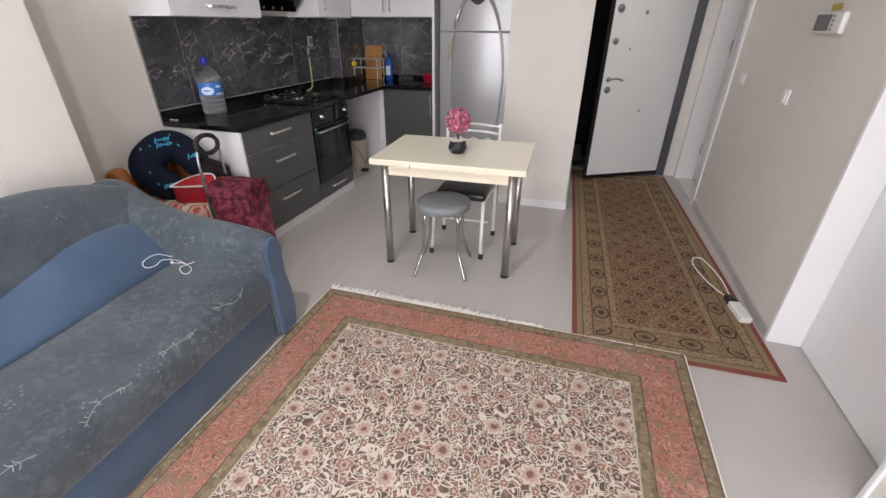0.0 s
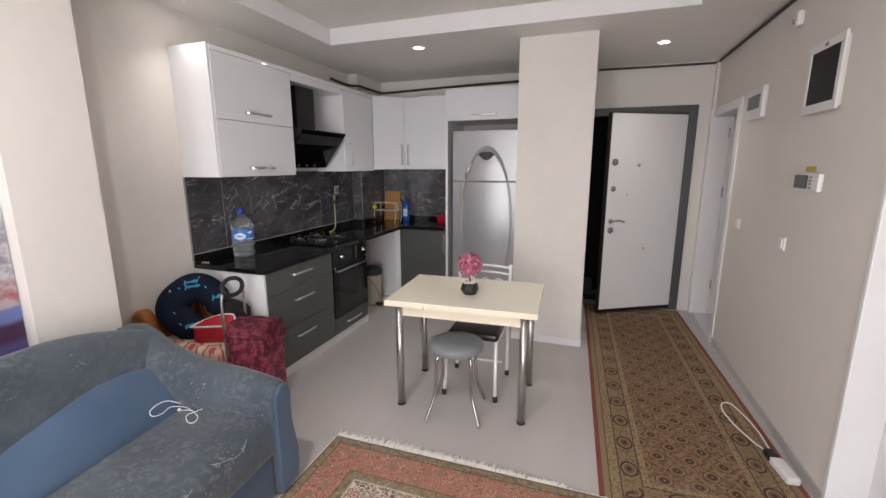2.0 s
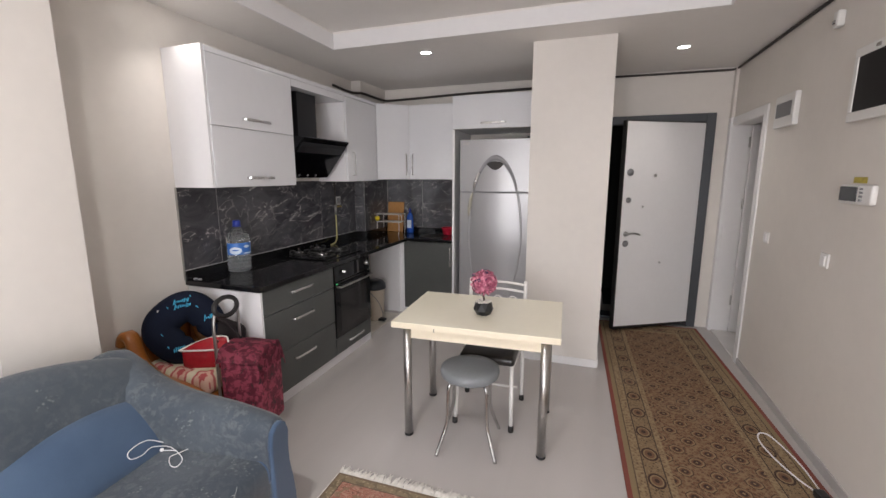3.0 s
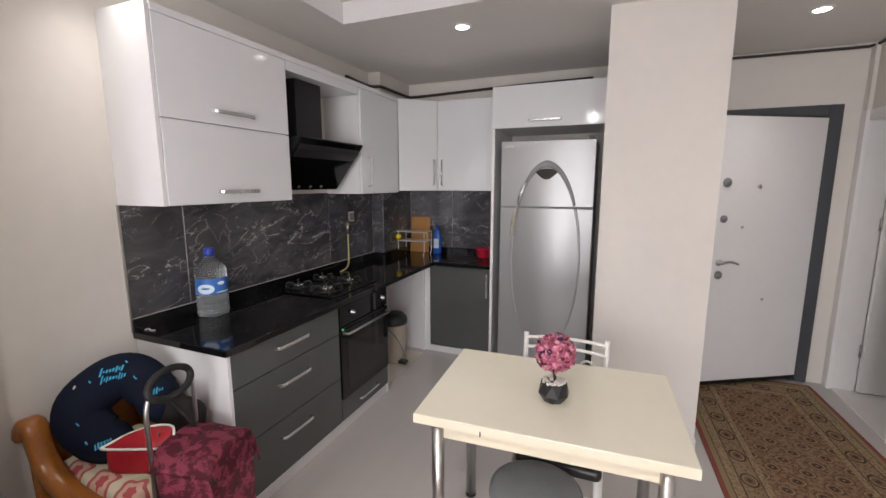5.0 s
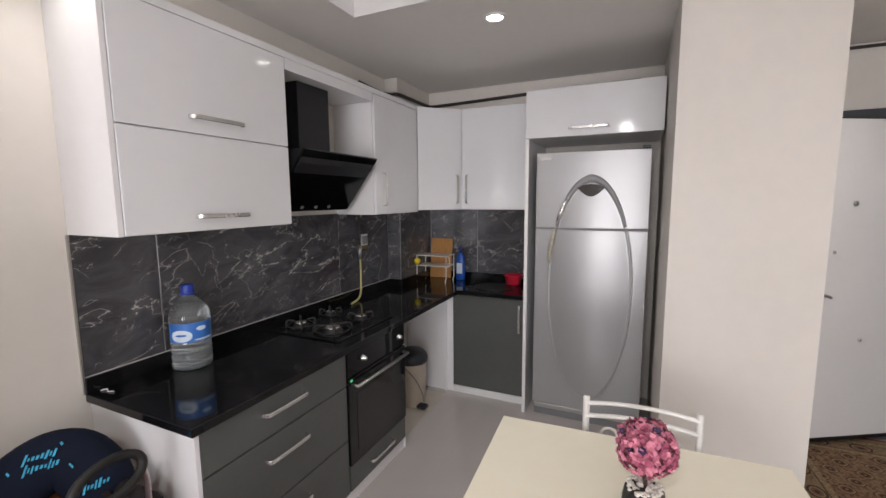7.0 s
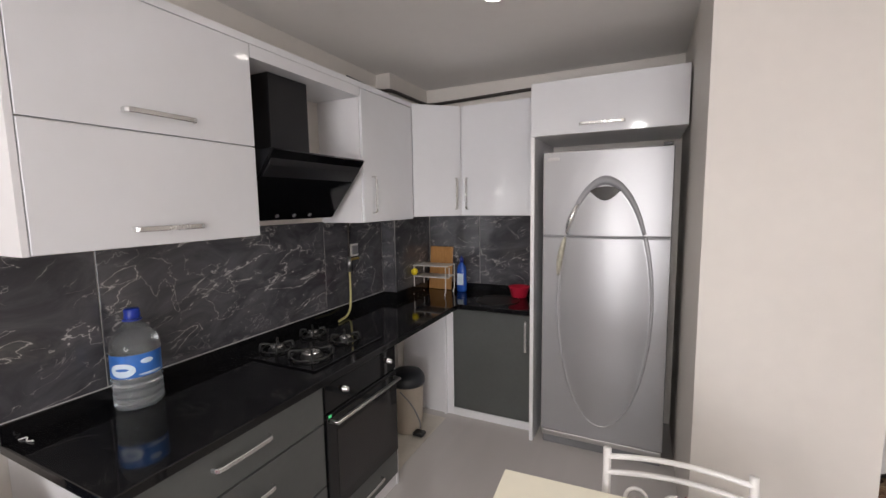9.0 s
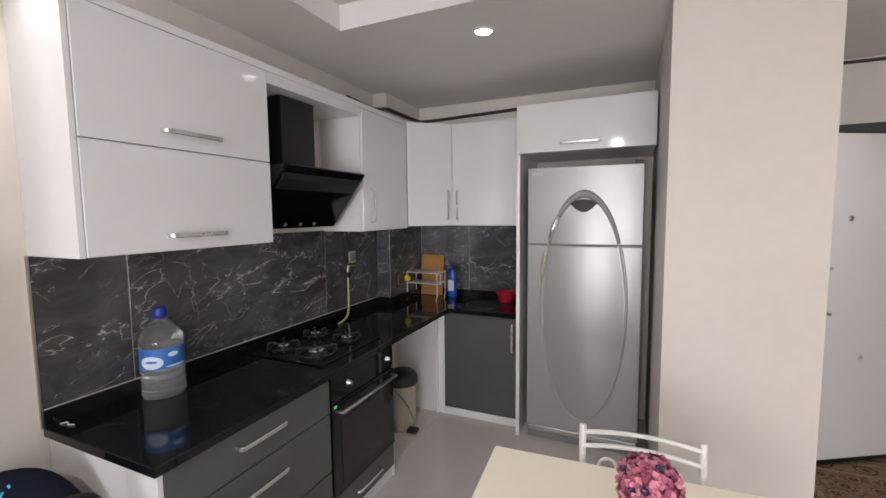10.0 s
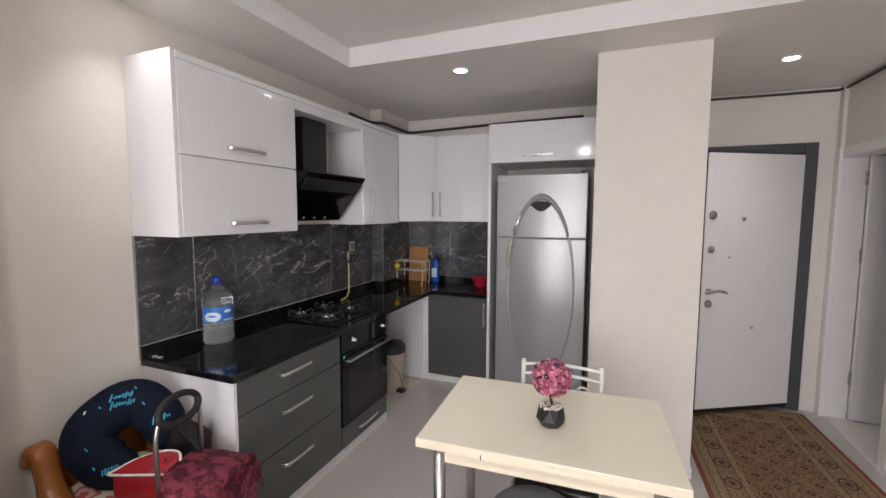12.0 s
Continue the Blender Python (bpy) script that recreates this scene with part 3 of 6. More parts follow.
floor_base = single("floor", bx(-2.9, 3.2, YS - 0.2, 7.2, -0.12, -0.009), M_JOINT, "light grey oak laminate plank floor", "floor", "structure")
BASE[floor_base] = Matrix()
wall("wall_west", (WL - 0.2, WL, 1.6, YB + 0.2, 0, 2.95))
wall("wall_west_pier", (WL - 0.2, -2.155, 1.24, 1.6, 0, 2.95))
wall("wall_window", (-2.45, -2.25, YS, 1.24, 0, 0.45), (-2.45, -2.25, YS, 1.24, 2.35, 2.95), (-2.45, -2.25, YS, -0.9, 0.45, 2.35))
wall("wall_corner_column", (WL, -2.45, 4.70, YB, 0, 2.95))
wall("wall_north", (WL - 0.2, -0.44, YB, YB + 0.2, 0, 2.95))
wall("wall_pier", (-0.44, 0.186, 3.943, YD + 0.2, 0, 2.95))
wall("wall_entrance", (1.165, WR, YD, YD + 0.2, 0, 2.95), (0.186, 1.165, YD, YD + 0.2, 2.2, 2.95))
wall("wall_east", (WR, WR + 0.14, 2.40, 4.495, 0, 2.95), (WR, WR + 0.14, 5.3, YD + 0.2, 0, 2.95), (WR - 0.026, WR, 5.3, YD, 2.19, ZC), (WR, WR + 0.14, 4.495, 5.3, 2.13, 2.95),
     (WR, WR + 0.14, YS, 1.46, 0, 2.95), (WR, WR + 0.14, 1.46, 2.40, 2.13, 2.95))
wall("wall_south", (-2.45, -1.25, YS - 0.2, YS, 0, 2.95), (1.25, WR + 0.14, YS - 0.2, YS, 0, 2.95), (-1.25, 1.25, YS - 0.2, YS, 2.45, 2.95), (-1.25, 1.25, YS - 0.2, YS, 0, 0.15))
wall("wall_bathroom", (WR + 0.14, 3.0, 5.42, 5.55, 0, 2.6), (2.9, 3.0, 4.0, 5.42, 0, 2.6), (WR + 0.14, 3.0, 3.9, 4.0, 0, 2.6), mat=M_WHITE, label="white bathroom wall")
# shell behind the entrance door, its shade put into the wall colour
wall("wall_stairwell", (-0.3, 0.0, YD + 0.2, 6.9, 0, 2.95), (1.6, 1.8, YD + 0.2, 6.9, 0, 2.95), (-0.3, 1.8, 6.8, 7.0, 0, 2.95), (0.0, 1.6, YD + 0.2, 6.8, 2.5, 2.95), mat=M_DARK, label="stairwell wall coloured near black for its shade")
single("bathroom_floor", bx(WR - 0.0, 2.9, 4.0, 5.42, -0.008, 0.012, bevel=0.003), M_WTILE, "white tiled bathroom floor at the threshold", "floor", "structure")
single("bathroom_ceiling", bx(WR + 0.14, 3.0, 3.9, 5.55, 2.6, 2.7), M_WHITE, "white bathroom ceiling", "ceiling", "structure")

# dropped ceiling ring round a raised field
cb = B()
RX0, RX1, RY0, RY1 = -2.07, 0.83, -1.8, 3.6
for b in ((WL - 0.2, RX0, YS, 5.6), (RX1, WR + 0.14, YS, 5.6), (RX0, RX1, RY1, 5.6), (RX0, RX1, YS, RY0)):
    box(cb, *b, ZC, 2.95)
box(cb, RX0, RX1, RY0, RY1, ZR, 2.95)
single("ceiling", cb, M_CEIL, "off-white plaster ceiling with dropped edge ring", "ceiling", "structure")
# pale fascia round the raised field, with rounded far corner
fb = B()
for b in ((RX0 - 0.0, RX0 + 0.012, RY0, RY1), (RX1 - 0.012, RX1, RY0, RY1), (RX0 + 0.012, RX1 - 0.012, RY1 - 0.012, RY1), (RX0 + 0.012, RX1 - 0.012, RY0, RY0 + 0.012)):
    box(fb, *b, ZC - 0.004, ZR - 0.02)
single("ceiling_trim", fb, M_WHITE, "white plaster fascia of the raised ceiling field", "trim", "structure")

# skirting
for nm, b in (("baseboard", (WR - 0.012, WR, 2.415, 4.42, 0, 0.06)), ("baseboard", (-0.44, 0.186, 3.931, 3.943, 0, 0.07)), ("baseboard", (0.186, 0.198, 3.943, 5.3, 0, 0.07))):
    single(nm, bx(*b, bevel=0.003), M_BASEB if b[0] > 1 else M_WHITE, "low painted skirting board", "baseboard", "structure")

# window behind, with the daylight
win = thing("window_1", (0.0, YS - 0.1, 0.15), "white plastic window with bright daylight", "window", kind="structure")
fr = B()
for b in ((-1.25, -1.18, 0.15, 2.45), (1.18, 1.25, 0.15, 2.45), (-0.04, 0.04, 0.22, 2.38), (-1.18, 1.18, 0.15, 0.22), (-1.18, 1.18, 2.38, 2.45)):
    box(fr, b[0], b[1], YS - 0.13, YS - 0.06, b[2], b[3], bevel=0.006)
part("window_frame", fr, M_PLAST, win)
for x0, x1 in ((-1.18, -0.04), (0.04, 1.18)):
    pane = part("pane", bx(x0, x1, YS - 0.1, YS - 0.092, 0.22, 2.38), M_GLASS, win)
    pane.visible_shadow = False
single("ground", bx(-40, 40, -60, YS - 0.4, -6.2, -6.0), mottled("far_ground", (0.2, 0.19, 0.17), 0.9, 0.3, 0.3), "grey ground far below the window", "ground", "structure")

# blind over the window beside the sofa
bl = thing("roller_blind", (-2.23, 0.0, 0.4), "printed picture roller blind with harbour town and violet water", "blind")
part("cloth", bx(-2.235, -2.228, -0.95, 1.235, 0.42, 2.36), M_BLIND, bl)
part("roller", sweep(B(), [(-2.225, -0.95, 2.38), (-2.225, 1.235, 2.38)], 0.022, 12), M_PLAST, bl)
part("bottom_bar", bx(-2.24, -2.223, -0.95, 1.235, 0.4, 0.42, bevel=0.003), M_PLAST, bl)

# entrance door
d1 = thing("door_1", (0.7, YD, 0), "white steel entrance door ajar in an anthracite frame", "door", kind="structure")
fr = B()
box(fr, 1.125, 1.212, YD - 0.03, YD + 0.06, 0, 2.25, bevel=0.006)
box(fr, 0.19, 1.125, YD - 0.03, YD + 0.06, 2.165, 2.25, bevel=0.006)
part("door_frame", fr, M_ANTH, d1, "anthracite metal frame")
part("threshold", bx(0.19, 1.115, YD - 0.02, YD + 0.19, 0.0, 0.025, bevel=0.004), M_ANTH, d1)
LH = Vector((1.13, YD - 0.03, 0))
LD = (Vector((0.352, 4.885, 0)) - LH)
LW = LD.length
LM = Matrix.Translation(LH) @ Matrix.Rotation(math.atan2(LD.y, LD.x), 4, "Z")
# leaf frame: x from the hinge to the lock edge, +y towards the room


def leafpart(name, bm, mat, parent, label="", smooth=False):
    bm.transform(LM)
    return part(name, bm, mat, parent, label, smooth)


leaf = leafpart("leaf", bx(0, LW, -0.055, 0.0, 0.03, 2.16, bevel=0.003), M_BLACK, d1, "dark edged door leaf")
leafpart("face_panel", bx(0.012, LW - 0.012, 0.0, 0.008, 0.062, 2.15, bevel=0.003), M_WHITE, leaf, "white inner face panel")
for zz, rr in ((1.66, 0.036), (1.385, 0.029), (0.945, 0.033)):
    bm = B()
    lathe(bm, (0, 0, 0), [(rr, 0), (rr, 0.006), (rr * 0.85, 0.012), (rr * 0.45, 0.013), (rr * 0.42, 0.024), (0.003, 0.025)], 18)
    box(bm, -0.004, 0.004, -rr * 0.35, rr * 0.35, 0.024, 0.034, bevel=0.001)
    bm.transform(pose(LW - 0.075, 0.008, zz, -90))
    leafpart("lock", bm, M_SIL2, leaf, "round steel lock rosette", True)
hb = B()
lathe(hb, (0, 0, 0), [(0.026, 0), (0.026, 0.008), (0.012, 0.01), (0.011, 0.045), (0.003, 0.046)], 16)
hb.transform(pose(LW - 0.07, 0.008, 1.045, -90))
sweep(hb, curve([(LW - 0.07, 0.05, 1.045), (LW - 0.12, 0.053, 1.055), (LW - 0.17, 0.05, 1.048), (LW - 0.21, 0.046, 1.035)]), 0.009, 8)
leafpart("door_handle", hb, M_STEEL, leaf, "curved steel lever handle", True)
for xx, zz, rr in ((0.545, 1.63, 0.017), (0.66, 1.32, 0.01), (0.41, 0.735, 0.012)):
    bm = lathe(B(), (0, 0, 0), [(rr, 0), (rr, 0.006), (rr * 0.7, 0.01), (0.002, 0.011)], 14)
    bm.transform(pose(xx, 0.008, zz, -90))
    leafpart("stud", bm, M_STEEL, leaf, "small metal stud", True)

# bathroom door, open inward
d2 = thing("door_2", (WR + 0.07, 4.9, 0), "white bathroom door standing open inward", "door", kind="structure")
fr = B()
box(fr, WR - 0.014, WR, 4.42, 4.505, 0, 2.19, bevel=0.004)
box(fr, WR - 0.032, WR, 5.285, 5.362, 0, 2.19, bevel=0.004)
box(fr, WR - 0.014, WR + 0.0, 4.505, 5.285, 2.115, 2.19, bevel=0.004)
box(fr, WR - 0.03, WR + 0.15, 5.29, 5.305, 0.012, 2.13)
box(fr, WR - 0.006, WR + 0.15, 4.493, 4.51, 0.012, 2.13)
box(fr, WR - 0.006, WR + 0.15, 4.51, 5.29, 2.112, 2.131)
part("door_frame", fr, M_WHITE, d2, "white painted frame")
lf2 = part("leaf", bx(WR + 0.152, WR + 0.80, 5.245, 5.285, 0.02, 2.11, bevel=0.004), M_WHITE, d2, "white door leaf")
for zz in (0.35, 1.35, 1.95):
    part("hinge", sweep(B(), [(WR + 0.145, 5.28, zz - 0.05), (WR + 0.145, 5.28, zz + 0.05)], 0.009, 8), M_STEEL, d2, "steel hinge", True)

# closed room door nearer the window
d3 = thing("door_3", (WR + 0.14, 1.93, 0), "closed smooth white interior door set deep in its frame", "door", kind="structure")
fr = B()
box(fr, WR - 0.012, WR + 0.15, 2.385, 2.412, 0, 2.16, bevel=0.004)
box(fr, WR - 0.012, WR + 0.15, 1.452, 1.475, 0, 2.16, bevel=0.004)
box(fr, WR - 0.012, WR + 0.15, 1.475, 2.385, 2.12, 2.145, bevel=0.004)
part("door_frame", fr, M_WHITE, d3, "white painted frame")
part("leaf", bx(WR + 0.145, WR + 0.185, 1.475, 2.385, 0.008, 2.12, bevel=0.003), M_WHITE, d3, "plain white door leaf")

# ---- ceiling and wall fittings ----
for lx, ly, watts, wide in LAMPS:
    t = thing("downlight", (lx, ly, ZC), "round recessed white ceiling downlight, lit", "ceiling light", "ceiling downlights")
    part("rim", lathe(B(), (lx, ly, ZC), [(0.062, 0.0), (0.06, -0.008), (0.047, -0.008), (0.045, 0.0)], 28, False), M_PLAST, t, "", True)
    g = part("diffuser", lathe(B(), (lx, ly, ZC), [(0.046, -0.002), (0.044, -0.006), (0.001, -0.0065)], 28, False), M_GLOW, t, "glowing diffuser", True)
    g.visible_shadow = False

cl = thing("ceiling_lamp", (-0.78, 0.5, ZR), "round white flush ceiling lamp, lit", "ceiling light")
part("base", lathe(B(), (-0.78, 0.5, ZR), [(0.08, 0.0), (0.08, -0.022), (0.072, -0.03)], 36), M_PLAST, cl, "white base ring", True)
dif = part("diffuser", lathe(B(), (-0.78, 0.5, ZR - 0.03), [(0.07, 0.0), (0.066, -0.012), (0.05, -0.021), (0.028, -0.025), (0.002, -0.026)], 36, False), M_GLOW, cl, "glowing diffuser", True)
dif.visible_shadow = False

pb = thing("fuse_box", (WR, 3.04, 1.92), "white wall fuse box with a smoked cover", "fuse box")
part("body", bx(WR - 0.02, WR, 2.885, 3.215, 1.92, 2.26, bevel=0.006), M_PLAST, pb)
fr = B()
for y0, y1, z0, z1 in ((2.865, 3.235, 1.905, 1.955), (2.865, 3.235, 2.23, 2.275), (2.865, 2.905, 1.955, 2.23), (3.2, 3.235, 1.955, 2.23)):
    box(fr, WR - 0.034, WR - 0.018, y0, y1, z0, z1, bevel=0.005)
part("cover_frame", fr, M_PLAST, pb)
part("smoked_door", bx(WR - 0.03, WR - 0.022, 2.905, 3.2, 1.955, 2.23, bevel=0.003), M_SMOKE2, pb, "dark smoked plastic door")
part("latch", bx(WR - 0.042, WR - 0.034, 3.02, 3.05, 2.24, 2.258, bevel=0.003), M_CHROME, pb)
sb = thing("junction_box", (WR, 4.05, 1.97), "small white wall box with a grey window", "fuse box")
part("body", bx(WR - 0.035, WR, 3.89, 4.215, 1.97, 2.195, bevel=0.008), M_PLAST, sb)
part("window", bx(WR - 0.04, WR - 0.034, 3.93, 4.175, 2.04, 2.14, bevel=0.003), M_SIL2, sb, "grey translucent window")
ic = thing("intercom", (WR, 3.05, 1.48), "white wall intercom with a dark screen", "intercom")
part("body", bx(WR - 0.028, WR, 2.915, 3.195, 1.483, 1.583, bevel=0.01), M_PLAST, ic)
part("screen", bx(WR - 0.032, WR - 0.026, 3.03, 3.185, 1.497, 1.572, bevel=0.003), M_SCREEN, ic, "dark glossy screen")
for i in range(4):
    part("button", bx(WR - 0.033, WR - 0.026, 2.985, 3.008, 1.5 + i * 0.019, 1.511 + i * 0.019, bevel=0.002), M_SIL2, ic, "grey button")
st = single("sticker", bx(WR - 0.004, WR, 3.02, 3.13, 1.59, 1.62, bevel=0.001), M_STICK, "small yellow printed sticker above the intercom", "sticker")
for yy, zz in ((3.28, 1.147), (4.14, 1.162)):
    t = thing("light_switch", (WR, yy, zz), "white plastic wall light switch", "switch", "light switches")
    part("plate", bx(WR - 0.012, WR, yy - 0.042, yy + 0.042, zz - 0.042, zz + 0.042, bevel=0.004), M_PLAST, t)
    part("rocker", bx(WR - 0.02, WR - 0.011, yy - 0.026, yy + 0.026, zz - 0.03, zz + 0.03, bevel=0.004), M_WHITE, t)
t = thing("wall_detector", (WR, 3.5, 2.46), "small white wall detector below the ceiling", "detector")
part("housing", bx(WR - 0.04, WR, 3.465, 3.525, 2.46, 2.55, bevel=0.012), M_PLAST, t)
part("lens", lathe(B(), (WR - 0.04, 3.495, 2.487), [(0.01, -0.01), (0.012, 0.0), (0.01, 0.01)], 12), M_CHROME, t, "", True)
single("wall_cable", sweep(B(), [(WR - 0.012, 0.2, 2.655), (WR - 0.012, 2.6, 2.655), (WR - 0.012, 4.4, 2.655), (WR - 0.013, YD - 0.05, 2.653), (WR - 0.05, YD - 0.013, 2.65), (0.7, YD - 0.013, 2.655), (0.2, YD - 0.013, 2.66)], 0.011, 8),
       M_DPIPE, "black cable run along the top of the walls", "cable", smooth=True)
single("kitchen_pipe", sweep(B(), curve([(-2.545, 4.3, 2.56), (-2.545, 4.6, 2.55), (-2.5, 4.67, 2.545), (-2.43, 4.68, 2.54), (-2.42, 4.9, 2.54), (-2.42, 5.2, 2.545), (-2.38, 5.275, 2.55), (-2.1, 5.28, 2.555), (-1.35, 5.28, 2.575), (-0.6, 5.28, 2.585)]), 0.014, 8),
       M_DPIPE, "dark pipe above the wall cabinets", "pipe", smooth=True)

# ---- kitchen ----
CF = -1.95
WT = 0.025  # how far the worktop, with all that stands on it, lies above 0.885


def bar_handle(parent, p0, p1, out, mat=None):
    """A bowed bar handle between two places, standing out along out."""
    p0, p1, out = Vector(p0), Vector(p1), Vector(out)
    d = (p1 - p0).normalized()
    L = (p1 - p0).length
    bm = B()
    pts = [p0, p0 + out * 0.6 + d * 0.002, p0 + out * 0.92 + d * 0.008, p0 + out + d * 0.022, p0 + out * 1.06 + d * L * 0.5, p1 + out - d * 0.022, p1 + out * 0.92 - d * 0.008, p1 + out * 0.6 - d * 0.002, p1]
    board(bm, pts, 0.018, 0.008, out.cross(d))
    return part("handle", bm, mat or M_HANDLE, parent, "flat chrome bar handle")


dc = thing("drawer_cabinet", (-2.25, 2.84, 0), "grey three-drawer base cabinet with white end panel", "cabinet")
part("side_panel", bx(WL + 0.002, CF + 0.005, 2.43, 2.448, 0.0, 0.87, bevel=0.001), M_MELA, dc, "white end panel")
part("body", bx(WL + 0.002, CF - 0.015, 2.449, 3.262, 0.08, 0.87), M_MELA, dc)
for z0, z1, hz in ((0.70, 0.867, 0.805), (0.398, 0.692, 0.6), (0.085, 0.39, 0.3)):
    fdr = part("drawer_front", bx(CF - 0.013, CF + 0.005, 2.451, 3.26, z0, z1, bevel=0.002), M_GREY, dc, "matt grey drawer front")
    bar_handle(fdr, (CF + 0.005, 2.72, hz), (CF + 0.005, 2.955, hz), (0.03, 0, 0))
single("plinth", bx(CF - 0.03, CF - 0.012, 2.43, 3.88, 0, 0.078, bevel=0.002), M_MELA, "white plinth board under the base cabinets", "plinth")
oc = thing("oven_cabinet", (-2.25, 3.57, 0), "white oven housing with a grey drawer below", "cabinet")
part("body", bx(WL + 0.002, CF - 0.02, 3.264, 3.268, 0.08, 0.87), M_MELA, oc)
part("side_panel", bx(WL + 0.002, CF - 0.005, 3.87, 3.888, 0.0, 0.87), M_MELA, oc, "white end panel")
odr = part("drawer_front", bx(CF - 0.013, CF + 0.005, 3.272, 3.868, 0.085, 0.228, bevel=0.002), M_GREY, oc, "matt grey drawer front")
bar_handle(odr, (CF + 0.005, 3.45, 0.165), (CF + 0.005, 3.69, 0.165), (0.03, 0, 0))
ov = thing("oven", (-2.2, 3.57, 0.235), "black built-in oven with glass door and steel bar", "oven")
part("body", bx(-2.5, CF - 0.014, 3.275, 3.865, 0.235, 0.865), M_BLACK, ov)
part("control_panel", bx(CF - 0.013, CF + 0.008, 3.272, 3.868, 0.735, 0.867, bevel=0.003), M_BGLASS, ov, "black glass control strip")
dr = part("door", bx(CF - 0.013, CF + 0.012, 3.272, 3.868, 0.235, 0.728, bevel=0.004), M_BGLASS, ov, "black glass door")
part("window", bx(CF + 0.012, CF + 0.0145, 3.34, 3.80, 0.29, 0.63, bevel=0.001), M_SMOKE, dr, "smoked viewing window")
part("handle", sweep(B(), [(CF + 0.012, 3.3, 0.69), (CF + 0.05, 3.302, 0.69), (CF + 0.052, 3.57, 0.69), (CF + 0.05, 3.838, 0.69), (CF + 0.012, 3.84, 0.69)], 0.009, 8, flat=0.012), M_STEEL, dr, "steel bar handle", True)
for yy in (3.405, 3.79):
    bm = lathe(B(), (0, 0, 0), [(0.018, 0), (0.018, 0.004), (0.014, 0.006), (0.013, 0.026), (0.01, 0.029), (0.002, 0.029)], 18)
    bm.transform(pose(CF + 0.008, yy, 0.805, 0, 90))
    part("knob", bm, M_CHROME, ov, "chrome control knob", True)
part("label_dot", bx(CF + 0.012, CF + 0.0135, 3.285, 3.305, 0.71, 0.722), M_LED, ov, "small green label")

# worktop: two runs and a low upstand
wt = thing("worktop", (-2.25, 3.6, 0.85), "polished black granite worktop in an L shape", "worktop", lift=WT)
sl = B()
poly = [(WL, 2.415), (CF + 0.02, 2.415), (CF + 0.02, 4.76), (-1.352, 4.76), (-1.352, YB), (-2.45, YB), (-2.45, 4.70), (WL, 4.70)]
prism(sl, poly, 2, 0.85, 0.885)
soften(part("slab", sl, M_GRAN, wt), 0.004)
up = B()
box(up, WL, WL + 0.02, 2.415, 4.70, 0.885, 0.952, bevel=0.003)
box(up, WL + 0.02, -2.43, 4.68, 4.70, 0.885, 0.952, bevel=0.003)
box(up, -2.45, -2.43, 4.70, YB, 0.885, 0.952, bevel=0.003)
box(up, -2.43, -1.352, YB - 0.02, YB, 0.885, 0.952, bevel=0.003)
part("upstand", up, M_GRAN, wt)
sk = thing("sink", (-1.62, 5.02, 0.88), "round steel sink bowl set into the worktop", "sink", lift=WT)
part("bowl", lathe(B(), (-1.69, 5.0, 0.886), [(0.175, 0.0), (0.173, 0.004), (0.165, 0.004), (0.16, 0.0015), (0.12, 0.001), (0.03, 0.0008)], 36), M_DSTEEL, sk, "", True)

sc = thing("sink_cabinet", (-1.68, 4.95, 0), "grey door sink cabinet in a white frame", "cabinet")
fr = B()
box(fr, -2.44, -2.043, 4.782, 4.798, 0, 0.87)
box(fr, -2.062, -2.04, 4.76, 4.7815, 0, 0.87, bevel=0.002)
box(fr, -2.042, -1.985, 4.782, 4.8, 0, 0.87, bevel=0.002)
box(fr, -1.985, -1.354, 4.782, 4.8, 0, 0.062, bevel=0.002)
box(fr, -2.015, -1.354, 4.82, YB - 0.01, 0.06, 0.075)
part("frame", fr, M_MELA, sc, "white carcass")
dr = part("door", bx(-1.982, -1.357, 4.778, 4.796, 0.066, 0.867, bevel=0.002), M_GREY, sc, "matt grey door")
bar_handle(dr, (-1.405, 4.778, 0.83), (-1.405, 4.778, 0.6), (0, -0.03, 0))
single("backing_panel", bx(WL + 0.001, WL + 0.012, 3.89, 4.69, 0.0, 0.865), M_MELA, "white panel at the back of the open bay", "panel")

